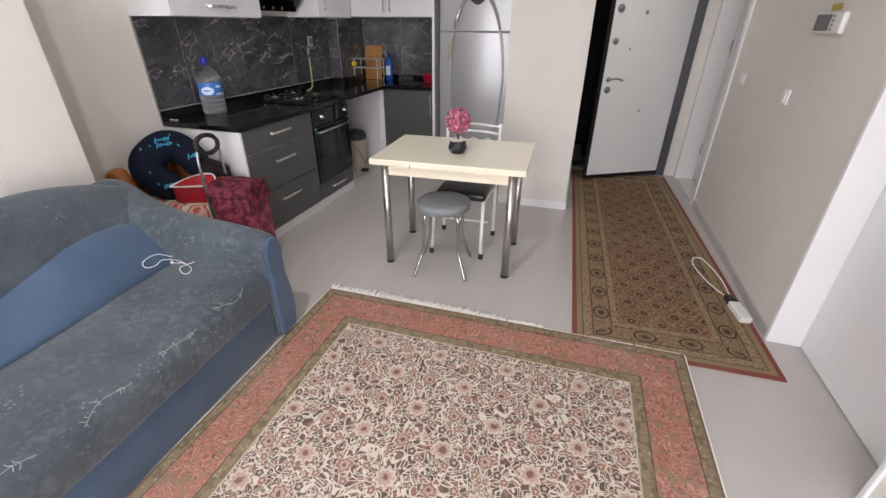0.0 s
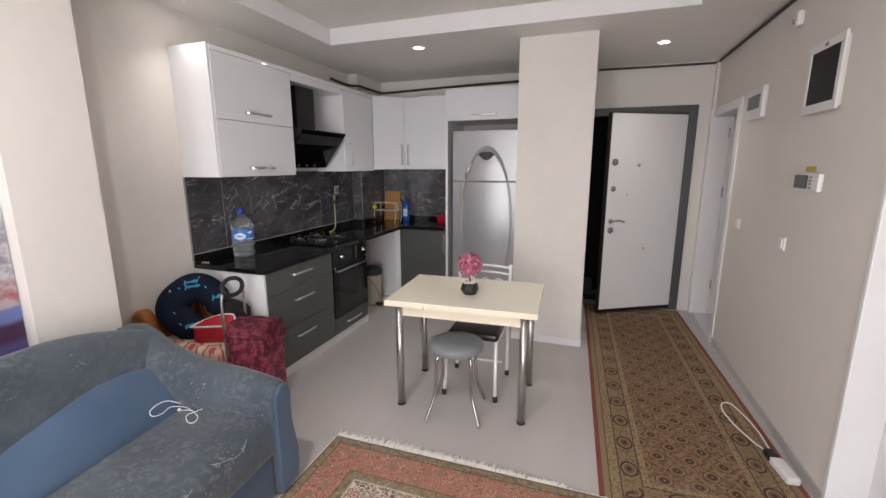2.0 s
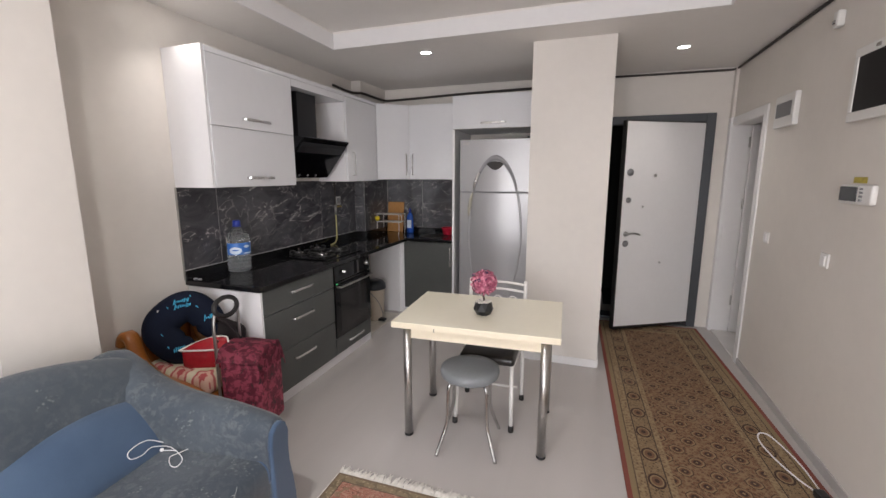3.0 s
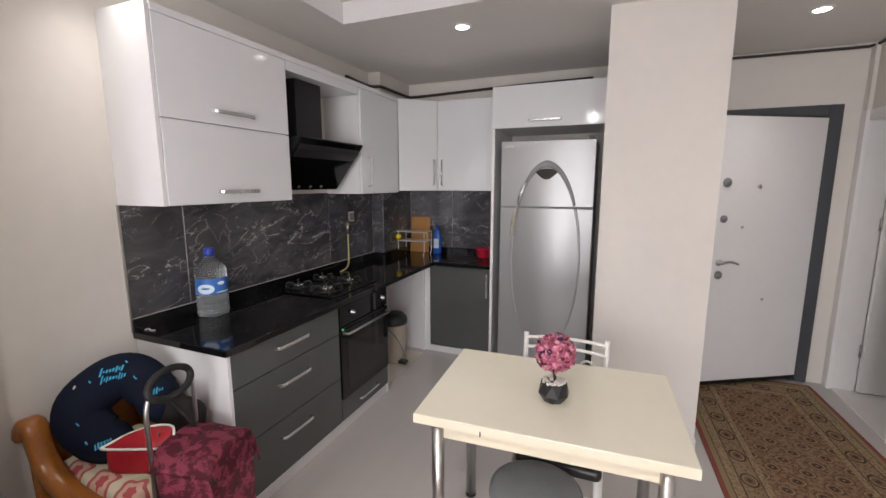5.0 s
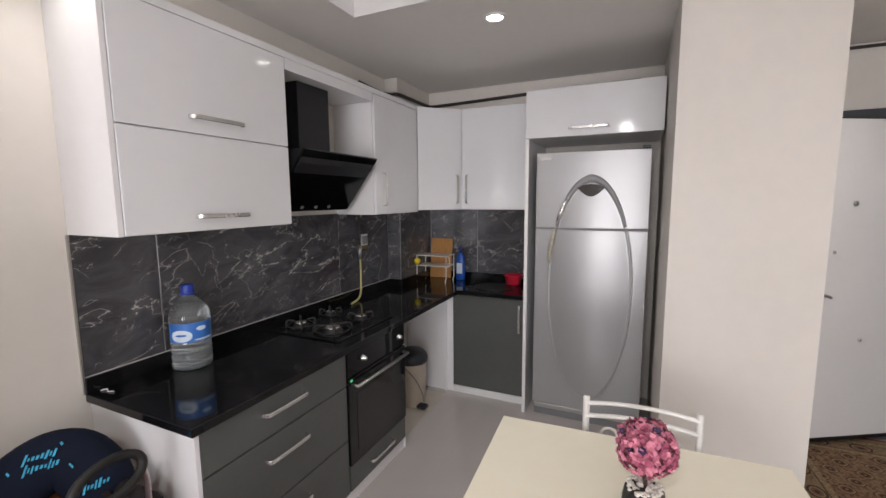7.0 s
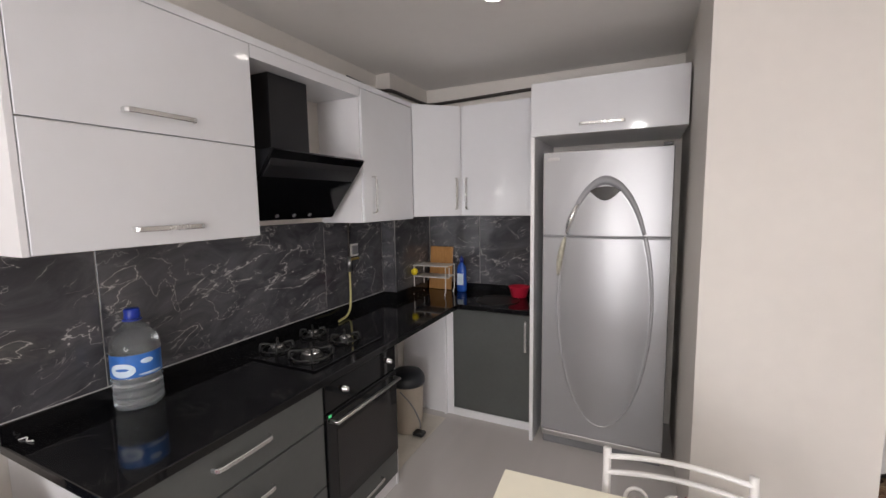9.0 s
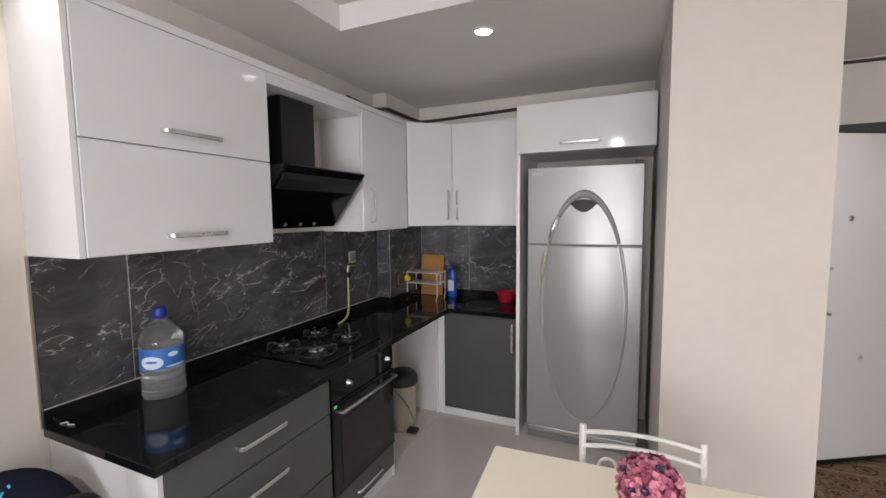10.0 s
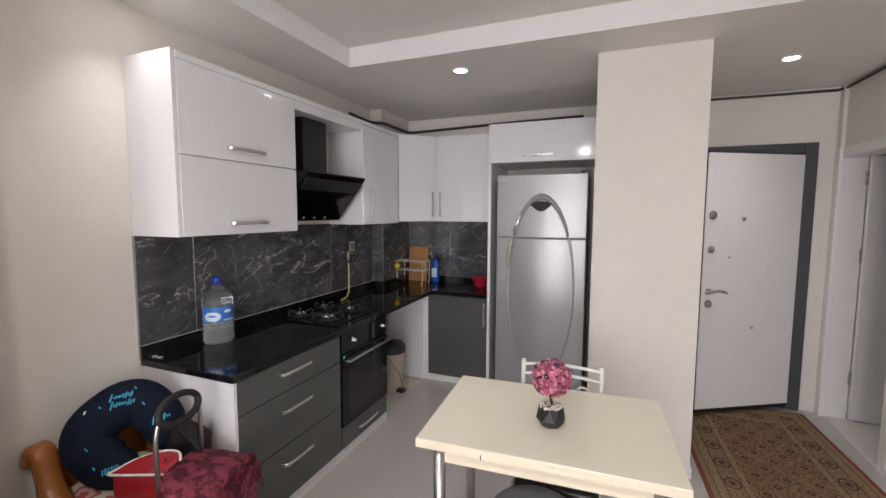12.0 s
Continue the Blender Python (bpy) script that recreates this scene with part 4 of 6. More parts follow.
# gas hob
hob = thing("gas_hob", (-2.28, 3.6, 0.885), "black glass gas hob with four burners", "hob", lift=WT)
part("plate", bx(-2.53, -2.02, 3.30, 3.86, 0.886, 0.894, bevel=0.003), M_BGLASS, hob, "black glass plate")
for px, py, s in ((-2.41, 3.44, 0.9), (-2.41, 3.71, 0.75), (-2.17, 3.44, 1.15), (-2.17, 3.71, 0.85)):
    bm = lathe(B(), (px, py, 0.894), [(0.05 * s, 0.0), (0.05 * s, 0.008), (0.042 * s, 0.014), (0.042 * s, 0.019)], 24)
    bu = part("burner", bm, M_CAST, hob, "dark gas burner ring", True)
    part("cap", lathe(B(), (px, py, 0.913), [(0.037 * s, 0), (0.036 * s, 0.006), (0.03 * s, 0.009), (0.002, 0.01)], 24), M_HANDLE, bu, "pale burner cap", True)
    bm = B()
    R = 0.085 * s
    sweep(bm, [(px + R * math.cos(i * math.pi / 12), py + R * math.sin(i * math.pi / 12), 0.905) for i in range(24)], 0.0045, 6, closed=True)
    for i in range(4):
        a = i * math.pi / 2 + 0.785
        ca, sa = math.cos(a), math.sin(a)
        sweep(bm, curve([(px + ca * R * 1.1, py + sa * R * 1.1, 0.896), (px + ca * R * 1.08, py + sa * R * 1.08, 0.922), (px + ca * R * 0.95, py + sa * R * 0.95, 0.936), (px + ca * 0.035, py + sa * 0.035, 0.93)], 4), 0.0062, 6)
    part("pan_support", bm, M_CAST, hob, "black cast-iron pan support", True)

# wall cabinets
UF, UT = -2.235, 2.405


def wall_unit(name, x0, x1, y0, y1, z0, z1, label):
    return thing(name, ((x0 + x1) / 2, (y0 + y1) / 2, z0), label, "wall cabinet", "wall cabinets")


u1 = wall_unit("flap_cabinet", WL, UF, 2.415, 3.23, 1.55, UT, "white gloss wall cabinet with two lift-up flaps")
bm = B()
box(bm, WL + 0.002, UF - 0.004, 2.415, 2.433, 1.55, UT + 0.02, bevel=0.001)
box(bm, WL + 0.002, UF - 0.02, 2.433, 3.23, 1.55, UT - 0.02)
part("body", bm, M_MELA, u1)
for z0, z1, hz in ((1.553, 1.943, 1.612), (1.948, 2.385, 2.01)):
    fl = part("flap", bx(UF - 0.019, UF, 2.436, 3.228, z0, z1, bevel=0.002), M_LACQ, u1, "white gloss flap")
    bar_handle(fl, (UF, 2.705, hz), (UF, 2.95, hz), (0.03, 0, 0))
single("cornice", bx(UF - 0.02, UF + 0.002, 2.436, 4.638, 2.387, UT + 0.015, bevel=0.002), M_LACQ, "white cornice rail over the wall cabinets", "trim")
single("bridge_panel", bx(WL + 0.002, UF, 3.232, 4.008, 2.33, 2.386, bevel=0.001), M_LACQ, "white panel bridging the hood bay", "panel")
hd = thing("extractor_hood", (-2.4, 3.6, 1.62), "black slanted extractor hood with chimney", "extractor hood")
part("chimney", bx(WL + 0.002, -2.32, 3.40, 3.66, 1.93, 2.328, bevel=0.003), M_MATBLK, hd)
bm = B()
prism(bm, [(WL + 0.002, 1.62), (-2.44, 1.62), (-2.4, 1.68), (-2.20, 1.87), (-2.175, 1.935), (-2.19, 1.945), (WL + 0.002, 1.93)], 1, 3.27, 3.93)
cn = soften(part("canopy", bm, M_MATBLK, hd), 0.003)
bm = B()
prism(bm, [(-2.432, 1.618), (-2.421, 1.609), (-2.160, 1.936), (-2.172, 1.945)], 1, 3.262, 3.938)
part("glass_front", bm, M_HOODGL, hd, "black glass front")
for yy in (3.48, 3.60, 3.72):
    bm = lathe(B(), (0, 0, 0), [(0.011, 0), (0.011, 0.006), (0.002, 0.007)], 12)
    bm.transform(pose(-2.40, yy, 1.633, 0, 130))
    part("button", bm, M_SIL2, hd, "small round button", True)
u2 = wall_unit("wall_cabinet", WL, UF, 4.01, 4.655, 1.57, UT, "white gloss wall cabinet beside the hood")
part("body", bx(WL + 0.002, UF - 0.02, 4.02, 4.64, 1.57, 2.385), M_MELA, u2)
dr = part("door", bx(UF - 0.019, UF, 4.026, 4.636, 1.572, 2.383, bevel=0.002), M_LACQ, u2, "white gloss door")
bar_handle(dr, (UF, 4.12, 1.86), (UF, 4.12, 1.63), (0.03, 0, 0))
UB = 4.66
# the corner unit's door stands across the corner; the back run is shallower than the cabinet over the fridge
CJ1, CJ2, BF = Vector((UF, 4.64, 0)), Vector((-1.953, 4.9, 0)), 4.9
cu = wall_unit("corner_cabinet", UF, -1.953, 4.64, YB, 1.585, UT, "white gloss corner wall cabinet with a slanted door")
bm = B()
prism(bm, [(-2.448, 4.703), (UF - 0.02, 4.703), (UF - 0.012, 4.662), (-1.975, BF + 0.014), (-1.957, BF + 0.02), (-1.957, YB - 0.004), (-2.448, YB - 0.004)], 2, 1.585, UT + 0.01)
part("body", bm, M_MELA, cu)
CD = (CJ2 - CJ1).normalized()
CN = Vector((CD.y, -CD.x, 0))
CLEN = (CJ2 - CJ1).length
dbm = bx(0.003, CLEN - 0.003, 0.0, 0.018, 1.587, UT + 0.011, bevel=0.002)
dbm.transform(Matrix.Translation(CJ1) @ Matrix.Rotation(math.atan2(CD.y, CD.x), 4, "Z"))
dr = part("door", dbm, M_LACQ, cu, "slanted white gloss door")
hp = CJ1 + CD * (CLEN - 0.045)
bar_handle(dr, (hp.x, hp.y, 1.875), (hp.x, hp.y, 1.635), CN * 0.03)
u = wall_unit("wall_cabinet", -1.953, -1.352, BF, YB, 1.585, UT, "white gloss wall cabinet beside the fridge")
part("body", bx(-1.952, -1.353, BF + 0.02, YB - 0.004, 1.585, UT + 0.01), M_MELA, u)
dr = part("door", bx(-1.949, -1.355, BF, BF + 0.019, 1.587, UT + 0.011, bevel=0.002), M_LACQ, u, "white gloss door")
bar_handle(dr, (-1.9, BF, 1.875), (-1.9, BF, 1.635), (0, -0.03, 0))
fc = wall_unit("fridge_top_cabinet", -1.352, -0.44, UB, YB, 2.105, 2.44, "white gloss cabinet over the fridge")
part("body", bx(-1.35, -0.452, UB + 0.02, YB - 0.004, 2.107, 2.44), M_MELA, fc)
dr = part("flap", bx(-1.35, -0.452, UB, UB + 0.019, 2.107, 2.442, bevel=0.002), M_LACQ, fc, "white gloss flap")
bar_handle(dr, (-1.045, UB, 2.16), (-0.785, UB, 2.16), (0, -0.03, 0))
single("fridge_side_panel", bx(-1.35, -1.325, UB + 0.002, YB - 0.004, 0, 2.104, bevel=0.001), M_MELA, "tall white panel beside the fridge", "panel")

# fridge
FX0, FX1, FY = -1.272, -0.512, 4.67
fg = thing("fridge", (-0.89, 4.98, 0), "silver two-door fridge with an embossed oval", "fridge")
part("body", bx(FX0 + 0.004, FX1 - 0.004, FY + 0.06, YB - 0.02, 0.09, 2.0, bevel=0.006), M_SIL2, fg, "grey cabinet body")
part("plinth", bx(FX0 + 0.01, FX1 - 0.01, FY + 0.03, FY + 0.12, 0.0, 0.06, bevel=0.006), M_SIL2, fg)
part("kick_strip", bx(FX0 + 0.006, FX1 - 0.006, FY + 0.012, FY + 0.06, 0.062, 0.1, bevel=0.006), M_STEEL, fg, "bright kick strip")


def fridge_door(name, z0, z1):
    """A door whose front bows gently outward."""
    bm = B()
    n = 12
    prof = [(FX0 + (FX1 - FX0) * i / n, FY + 0.012 - 0.014 * math.sin(math.pi * i / n)) for i in range(n + 1)]
    prism(bm, prof + [(FX1, FY + 0.058), (FX0, FY + 0.058)], 2, z0, z1)
    return soften(part(name, bm, M_SILVER, fg, "silver bowed door"), 0.006, 3)


dt = fridge_door("freezer_door", 1.462, 2.0)
db = fridge_door("fridge_door", 0.105, 1.45)
part("divider", bx(FX0 + 0.004, FX1 - 0.004, FY + 0.004, FY + 0.05, 1.450, 1.462, bevel=0.002), M_SIL2, fg, "grey divider strip")
OC, OW, OZ0, OZ1 = -0.885, 0.272, 0.21, 1.78


def oval(a, grow=0.0):
    """A place on the embossed oval; a = 0 is the top, and it runs clockwise."""
    return OC + (OW + grow) * math.sin(a), (OZ0 + OZ1) / 2 + ((OZ1 - OZ0) / 2 + grow) * math.cos(a)


def front_y(x):
    return FY + 0.012 - 0.014 * math.sin(math.pi * min(max((x - FX0) / (FX1 - FX0), 0), 1))


def oval_band(bm, a0, a1, wide, out, n=40):
    """A raised band along the oval; wide gives its width at each turn."""
    rows = []
    for i in range(n + 1):
        a = a0 + (a1 - a0) * i / n
        w = wide(a)
        row = []
        for g, o in ((0.0, -0.002), (0.003, out), (w * 0.5, out * 1.3), (w - 0.003, out), (w, -0.002)):
            x, z = oval(a, g)
            row.append(bm.verts.new((x, front_y(x) - o, z)))
        rows.append(row)
    for r0, r1 in zip(rows, rows[1:]):
        for j in range(4):
            bm.faces.new((r0[j], r0[j + 1], r1[j + 1], r1[j]))
    bm.faces.new(rows[0])
    bm.faces.new(rows[-1])


zsplit = math.acos((1.458 - (OZ0 + OZ1) / 2) / ((OZ1 - OZ0) / 2))
bm = B()
oval_band(bm, -(zsplit - 0.012), zsplit - 0.012, lambda a: 0.06 - 0.034 * abs(a) / zsplit, 0.006, 60)
part("arch_trim", bm, M_ARCH, dt, "grey arched trim", True)
bm = B()
oval_band(bm, zsplit + 0.012, 2 * math.pi - zsplit - 0.012, lambda a: 0.012 + 0.016 * (abs(a - math.pi) / (math.pi - zsplit)) ** 2, 0.005, 110)
part("oval_rim", bm, M_SILVER, db, "raised silver rim", True)


def oval_panel(bm, z0, z1, bulge, n=24, m=10):
    """The gently domed field inside the oval, between two heights."""
    rows = []
    for i in range(n + 1):
        z = z0 + (z1 - z0) * i / n
        c = (z - (OZ0 + OZ1) / 2) / ((OZ1 - OZ0) / 2)
        h = max(OW * math.sqrt(max(0.0, 1 - c * c)), 0.004)
        row = []
        for j in range(m + 1):
            u = -1 + 2 * j / m
            x = OC + h * u
            row.append(bm.verts.new((x, front_y(x) + 0.001 - bulge * (1 - u * u) * (1 - c * c), z)))
        rows.append(row)
    for r0, r1 in zip(rows, rows[1:]):
        for j in range(m):
            bm.faces.new((r0[j], r0[j + 1], r1[j + 1], r1[j]))


bm = B()
oval_panel(bm, 1.466, OZ1 - 0.002, 0.02, 14)
part("domed_panel", bm, M_SILVER, dt, "domed silver field", True)
bm = B()
oval_panel(bm, OZ0 + 0.004, 1.446, 0.02, 28)
part("domed_panel", bm, M_SILVER, db, "domed silver field", True)
bm = B()
prism(bm, [(OC - 0.09 + 0.18 * i / 10, 1.745 - 0.06 * math.sin(math.pi * i / 10)) for i in range(11)] + [(OC + 0.05, 1.768), (OC, 1.774), (OC - 0.05, 1.768)], 1, FY - 0.016, FY + 0.006)
part("emblem", bm, M_SMOKE, dt, "dark grey emblem plate")
part("badge", bx(FX0 + 0.03, FX0 + 0.105, FY + 0.004, FY + 0.014, 1.945, 1.965, bevel=0.002), M_STEEL, dt, "small badge")
for a0, a1, par, mt, lab in ((-(zsplit - 0.36), -(zsplit - 0.02), dt, M_HANDLE, "bright chrome grip"), (-(zsplit + 0.02), -(zsplit + 0.37), db, M_WORN, "worn pale grip")):
    pts = []
    for i in range(11):
        t = i / 10
        x, z = oval(a0 + (a1 - a0) * t, 0.016)
        pts.append((x, FY - 0.006 - 0.026 * math.sin(math.pi * (0.08 + 0.84 * t)), z))
    part("handle", sweep(B(), pts, [0.006, 0.012, 0.0155, 0.0175, 0.0185, 0.019, 0.0185, 0.0175, 0.0155, 0.012, 0.006], 10), mt, par, lab, True)
part("hinge_cover", bx(FX1 - 0.06, FX1 - 0.01, FY + 0.01, FY + 0.05, 2.0, 2.02, bevel=0.004), M_BLACK, fg)

# gas tap, hose and socket on the tiles
gt = thing("gas_tap", (WL + 0.03, 4.27, 1.32), "brass gas tap with a yellow hose to the hob", "gas tap")
part("riser", sweep(B(), [(WL + 0.03, 4.245, 1.56), (WL + 0.03, 4.245, 1.3)], 0.008, 8), M_DPIPE, gt, "dark gas pipe", True)
part("valve", sweep(B(), [(WL + 0.03, 4.245, 1.32), (WL + 0.03, 4.245, 1.21)], 0.014, 10), M_STEEL, gt, "steel valve", True)
part("lever", bx(WL + 0.025, WL + 0.045, 4.25, 4.345, 1.288, 1.304, bevel=0.004), M_BRASS, gt, "yellow brass lever")
part("hose", sweep(B(), curve([(WL + 0.03, 4.245, 1.22), (WL + 0.035, 4.24, 1.12), (WL + 0.045, 4.225, 1.03), (WL + 0.065, 4.19, 0.96), (WL + 0.09, 4.12, 0.925), (WL + 0.12, 4.0, 0.92)]), 0.0075, 8), M_YHOSE, gt, "yellow gas hose", True)
so = thing("socket", (WL + 0.012, 4.32, 1.31), "grey plastic wall socket on the tiles", "socket")
part("plate", bx(WL + 0.008, WL + 0.022, 4.275, 4.365, 1.312, 1.402, bevel=0.004), M_PLAST, so)
part("cover", bx(WL + 0.022, WL + 0.03, 4.288, 4.352, 1.325, 1.39, bevel=0.004), M_SIL2, so)

# ---- things on the worktop ----
BX, BY = -2.452, 2.785
wb = thing("water_bottle", (BX, BY, 0.886), "large clear water bottle, half full, blue cap and label", "bottle", lift=WT)
prof = [(0.06, 0.0), (0.078, 0.006), (0.084, 0.018)]
for i in range(3):
    z = 0.024 + i * 0.026
    prof += [(0.084, z), (0.083, z + 0.004), (0.077, z + 0.009), (0.077, z + 0.013), (0.083, z + 0.018), (0.084, z + 0.022)]
prof += [(0.085, 0.104), (0.083, 0.108), (0.083, 0.184), (0.085, 0.188), (0.0845, 0.2), (0.078, 0.22), (0.06, 0.245), (0.036, 0.266), (0.024, 0.274), (0.023, 0.288)]
prof = [(r, z * 1.22) for r, z in prof]
part("bottle", lathe(B(), (BX, BY, 0.886), prof, 32), M_WATER, wb, "ribbed clear bottle", True)
part("water", lathe(B(), (BX, BY, 0.89), [(r - 0.003, z) for r, z in prof if 0.003 < z < 0.2] + [(0.079, 0.21), (0.002, 0.2105)], 32), M_FILL, wb, "clear water", True)
bm = B()
ang = math.atan2(-1.1, 1.9)
rows = []
for i in range(25):
    a = ang - 1.35 + 2.7 * i / 24
    rows.append([bm.verts.new((BX + 0.0845 * math.cos(a), BY + 0.0845 * math.sin(a), z)) for z in (1.02, 1.108)])
for r0, r1 in zip(rows, rows[1:]):
    bm.faces.new((r0[0], r1[0], r1[1], r0[1]))
part("label_band", bm, M_LABEL, wb, "blue paper label", True)


def label_mark(a0, a1, z, h, out):
    """An oval lying on the bottle's label, between two turns."""
    bm = B()
    rows = []
    for i in range(17):
        a = ang + a0 + (a1 - a0) * i / 16
        hh = h * math.sqrt(max(0, 1 - ((i - 8) / 8.2) ** 2))
        rows.append([bm.verts.new((BX + out * math.cos(a), BY + out * math.sin(a), z + d * hh)) for d in (-1, 1)])
    for r0, r1 in zip(rows, rows[1:]):
        bm.faces.new((r0[0], r1[0], r1[1], r0[1]))
    return bm


part("label_oval", label_mark(-1.05, 0.0, 1.052, 0.027, 0.0858), M_LABELW, wb, "pale oval mark")
part("label_word", label_mark(-0.8, -0.25, 1.055, 0.0055, 0.0868), M_LABEL, wb, "blue printed bar")
part("label_splash", label_mark(0.2, 0.7, 1.08, 0.01, 0.0858), M_LABELW, wb, "pale printed splash")
part("label_stripe", label_mark(0.1, 1.1, 1.03, 0.0045, 0.0858), M_LABELW, wb, "pale printed stripe")
part("cap", lathe(B(), (BX, BY, 1.234), [(0.026, 0.0), (0.027, 0.003), (0.026, 0.035), (0.022, 0.039), (0.002, 0.039)], 24), M_BLUEC, wb, "blue screw cap", True)
part("carry_handle", sweep(B(), [(BX + 0.029 * math.cos(a), BY + 0.029 * math.sin(a), 1.229) for a in (2 * math.pi * i / 24 for i in range(24))], 0.004, 6, closed=True), M_BLUEC, wb, "blue neck ring", True)

dr = thing("dish_rack", (-2.27, 5.02, 0.886), "two-tier pale wire shelf rack", "rack", lift=WT)
RXa, RXb, RYa, RYb = -2.44, -2.13, 4.97, 5.16
for zz in (1.035, 1.13):
    bm = bx(RXa, RXb, RYa, RYb, zz, zz + 0.006, bevel=0.002)
    part("shelf", bm, M_PLAST, dr, "pale shelf")
for xx in (RXa + 0.006, RXb - 0.006):
    for yy in (RYa + 0.006, RYb - 0.006):
        part("leg", sweep(B(), [(xx, yy, 1.14), (xx, yy, 0.93), (xx - 0.006, yy - 0.012, 0.893), (xx + 0.004, yy - 0.02, 0.889)], 0.0042, 6), M_WMETAL, dr, "", True)
part("side_loop", sweep(B(), [(RXb, RYa + 0.02, 1.035), (RXb + 0.022, RYa + 0.02, 1.037), (RXb + 0.022, RYa + 0.02, 1.12), (RXb, RYa + 0.02, 1.13)], 0.0035, 6), M_WMETAL, dr, "", True)
sp = B()
bmesh.ops.create_icosphere(sp, subdivisions=3, radius=0.03)
for v in sp.verts:
    v.co *= 1 + 0.06 * noise.noise(v.co * 60)
sp.transform(Matrix.Translation((-2.415, 4.95, 1.082 + WT)))
single("sponge", sp, M_YELLOW, "round yellow scouring sponge hung on the rack", "sponge", smooth=True)
cbm = bx(-0.112, 0.112, -0.008, 0.008, 0, 0.385, bevel=0.006)
cbm.transform(pose(-2.31, 5.228, 0.887, -8))
cbd = thing("cutting_board", (-2.31, 5.22, 0.886), "bamboo cutting board leaning on the tiles", "cutting board", lift=WT)
part("board", cbm, M_BOARD, cbd)
SBX, SBY = -2.085, 5.2
sb = thing("spray_bottle", (SBX, SBY, 0.886), "blue plastic dish soap bottle with white label", "bottle", lift=WT)
bm = lathe(B(), (0, 0, 0), [(0.038, 0), (0.045, 0.01), (0.047, 0.08), (0.042, 0.13), (0.044, 0.18), (0.036, 0.225), (0.018, 0.25), (0.014, 0.262)], 20)
bm.transform(Matrix.Translation((SBX, SBY, 0.886)) @ Matrix.Diagonal((1, 0.65, 1, 1)))
part("bottle", bm, M_BLUEP, sb, "", True)
part("cap", lathe(B(), (SBX, SBY, 1.146), [(0.017, 0), (0.016, 0.035), (0.008, 0.04), (0.006, 0.055), (0.002, 0.056)], 14), M_BLUEC, sb, "", True)
part("label_patch", bx(SBX - 0.028, SBX + 0.028, SBY - 0.0335, SBY - 0.029, 0.95, 1.05, bevel=0.002), M_LABELW, sb, "pale label")
rb = thing("washing_bowl", (-1.565, 5.175, 0.886), "small red plastic bowl beside the sink", "bowl", lift=WT)
part("bowl", lathe(B(), (-1.565, 5.175, 0.887), [(0.055, 0), (0.062, 0.004), (0.082, 0.08), (0.088, 0.084), (0.088, 0.088), (0.079, 0.086), (0.056, 0.008), (0.002, 0.007)], 28), M_RED, rb, "", True)
single("paper_scrap", sweep(B(), curve([(-2.545, 2.455, 0.913), (-2.53, 2.47, 0.916), (-2.51, 2.463, 0.913), (-2.485, 2.47, 0.915)]), 0.0025, 5), M_CABLE, "small white plastic scrap on the worktop", "scrap")

# pedal bin in the open bay
PX, PY = -2.215, 4.45
bn = thing("pedal_bin", (PX, PY, 0), "cream pedal bin with charcoal lid", "bin")
part("body", lathe(B(), (PX, PY, 0.004), [(0.1, 0.0), (0.106, 0.01), (0.121, 0.355), (0.124, 0.36)], 28), M_BIN, bn, "", True)
part("lid", lathe(B(), (PX, PY, 0.364), [(0.13, 0.0), (0.132, 0.02), (0.128, 0.055), (0.105, 0.085), (0.06, 0.1), (0.002, 0.103)], 28), M_BINLID, bn, "charcoal domed lid", True)
part("pedal", bx(PX + 0.09, PX + 0.17, PY - 0.1, PY - 0.03, 0.012, 0.04, bevel=0.01), M_BLACK, bn, "black foot pedal")
part("hoop", sweep(B(), curve([(PX + 0.02, PY - 0.14, 0.35), (PX + 0.1, PY - 0.11, 0.25), (PX + 0.13, PY - 0.06, 0.12), (PX + 0.125, PY - 0.04, 0.05)]), 0.005, 6), M_SIL2, bn, "grey wire handle", True)
single("bay_floor", bx(WL, -2.02, 3.89, 4.70, 0.0005, 0.003, bevel=0.0008, seg=1), mottled("beige_tile", (0.5, 0.46, 0.4), 0.35, 0.08, 4.0), "beige bare floor inside the open bay", "floor", "structure")

# ---- table, chair, stool ----
tb = thing("dining_table", (-0.56, 2.868, 0), "cream laminate folding dining table on steel legs", "table", rz=2.8, local=True)
TW, TD = 0.99, 0.695
part("tabletop", bx(-TW / 2, TW / 2, -TD / 2, TD / 2, 0.727, 0.765, bevel=0.004), M_CREAM, tb, "glossy cream top")
part("edge_strip", bx(-TW / 2 + 0.004, TW / 2 - 0.004, -TD / 2 - 0.0015, -TD / 2 + 0.01, 0.729, 0.762), M_CREAMS, tb, "warm wood edge")
part("edge_joint", bx(-TW / 2 + 0.27, -TW / 2 + 0.274, -TD / 2 - 0.003, -TD / 2, 0.724, 0.745), M_JOINT, tb)
part("underframe", bx(-TW / 2 + 0.1, TW / 2 - 0.1, -TD / 2 + 0.055, TD / 2 - 0.06, 0.65, 0.727, bevel=0.003), M_CREAMS, tb, "cream apron box")
for xx, yy in ((-0.41, -0.29), (0.412, -0.29), (-0.41, 0.215), (0.415, 0.215)):
    lg = part("leg", sweep(B(), [(xx, yy, 0.012), (xx, yy, 0.727)], 0.025, 18), M_STEEL, tb, "polished steel leg", True)
    part("foot", lathe(B(), (xx, yy, 0.0), [(0.024, 0.0), (0.027, 0.003), (0.027, 0.016), (0.02, 0.02)], 18), M_RUBBER, lg, "black foot cap", True)

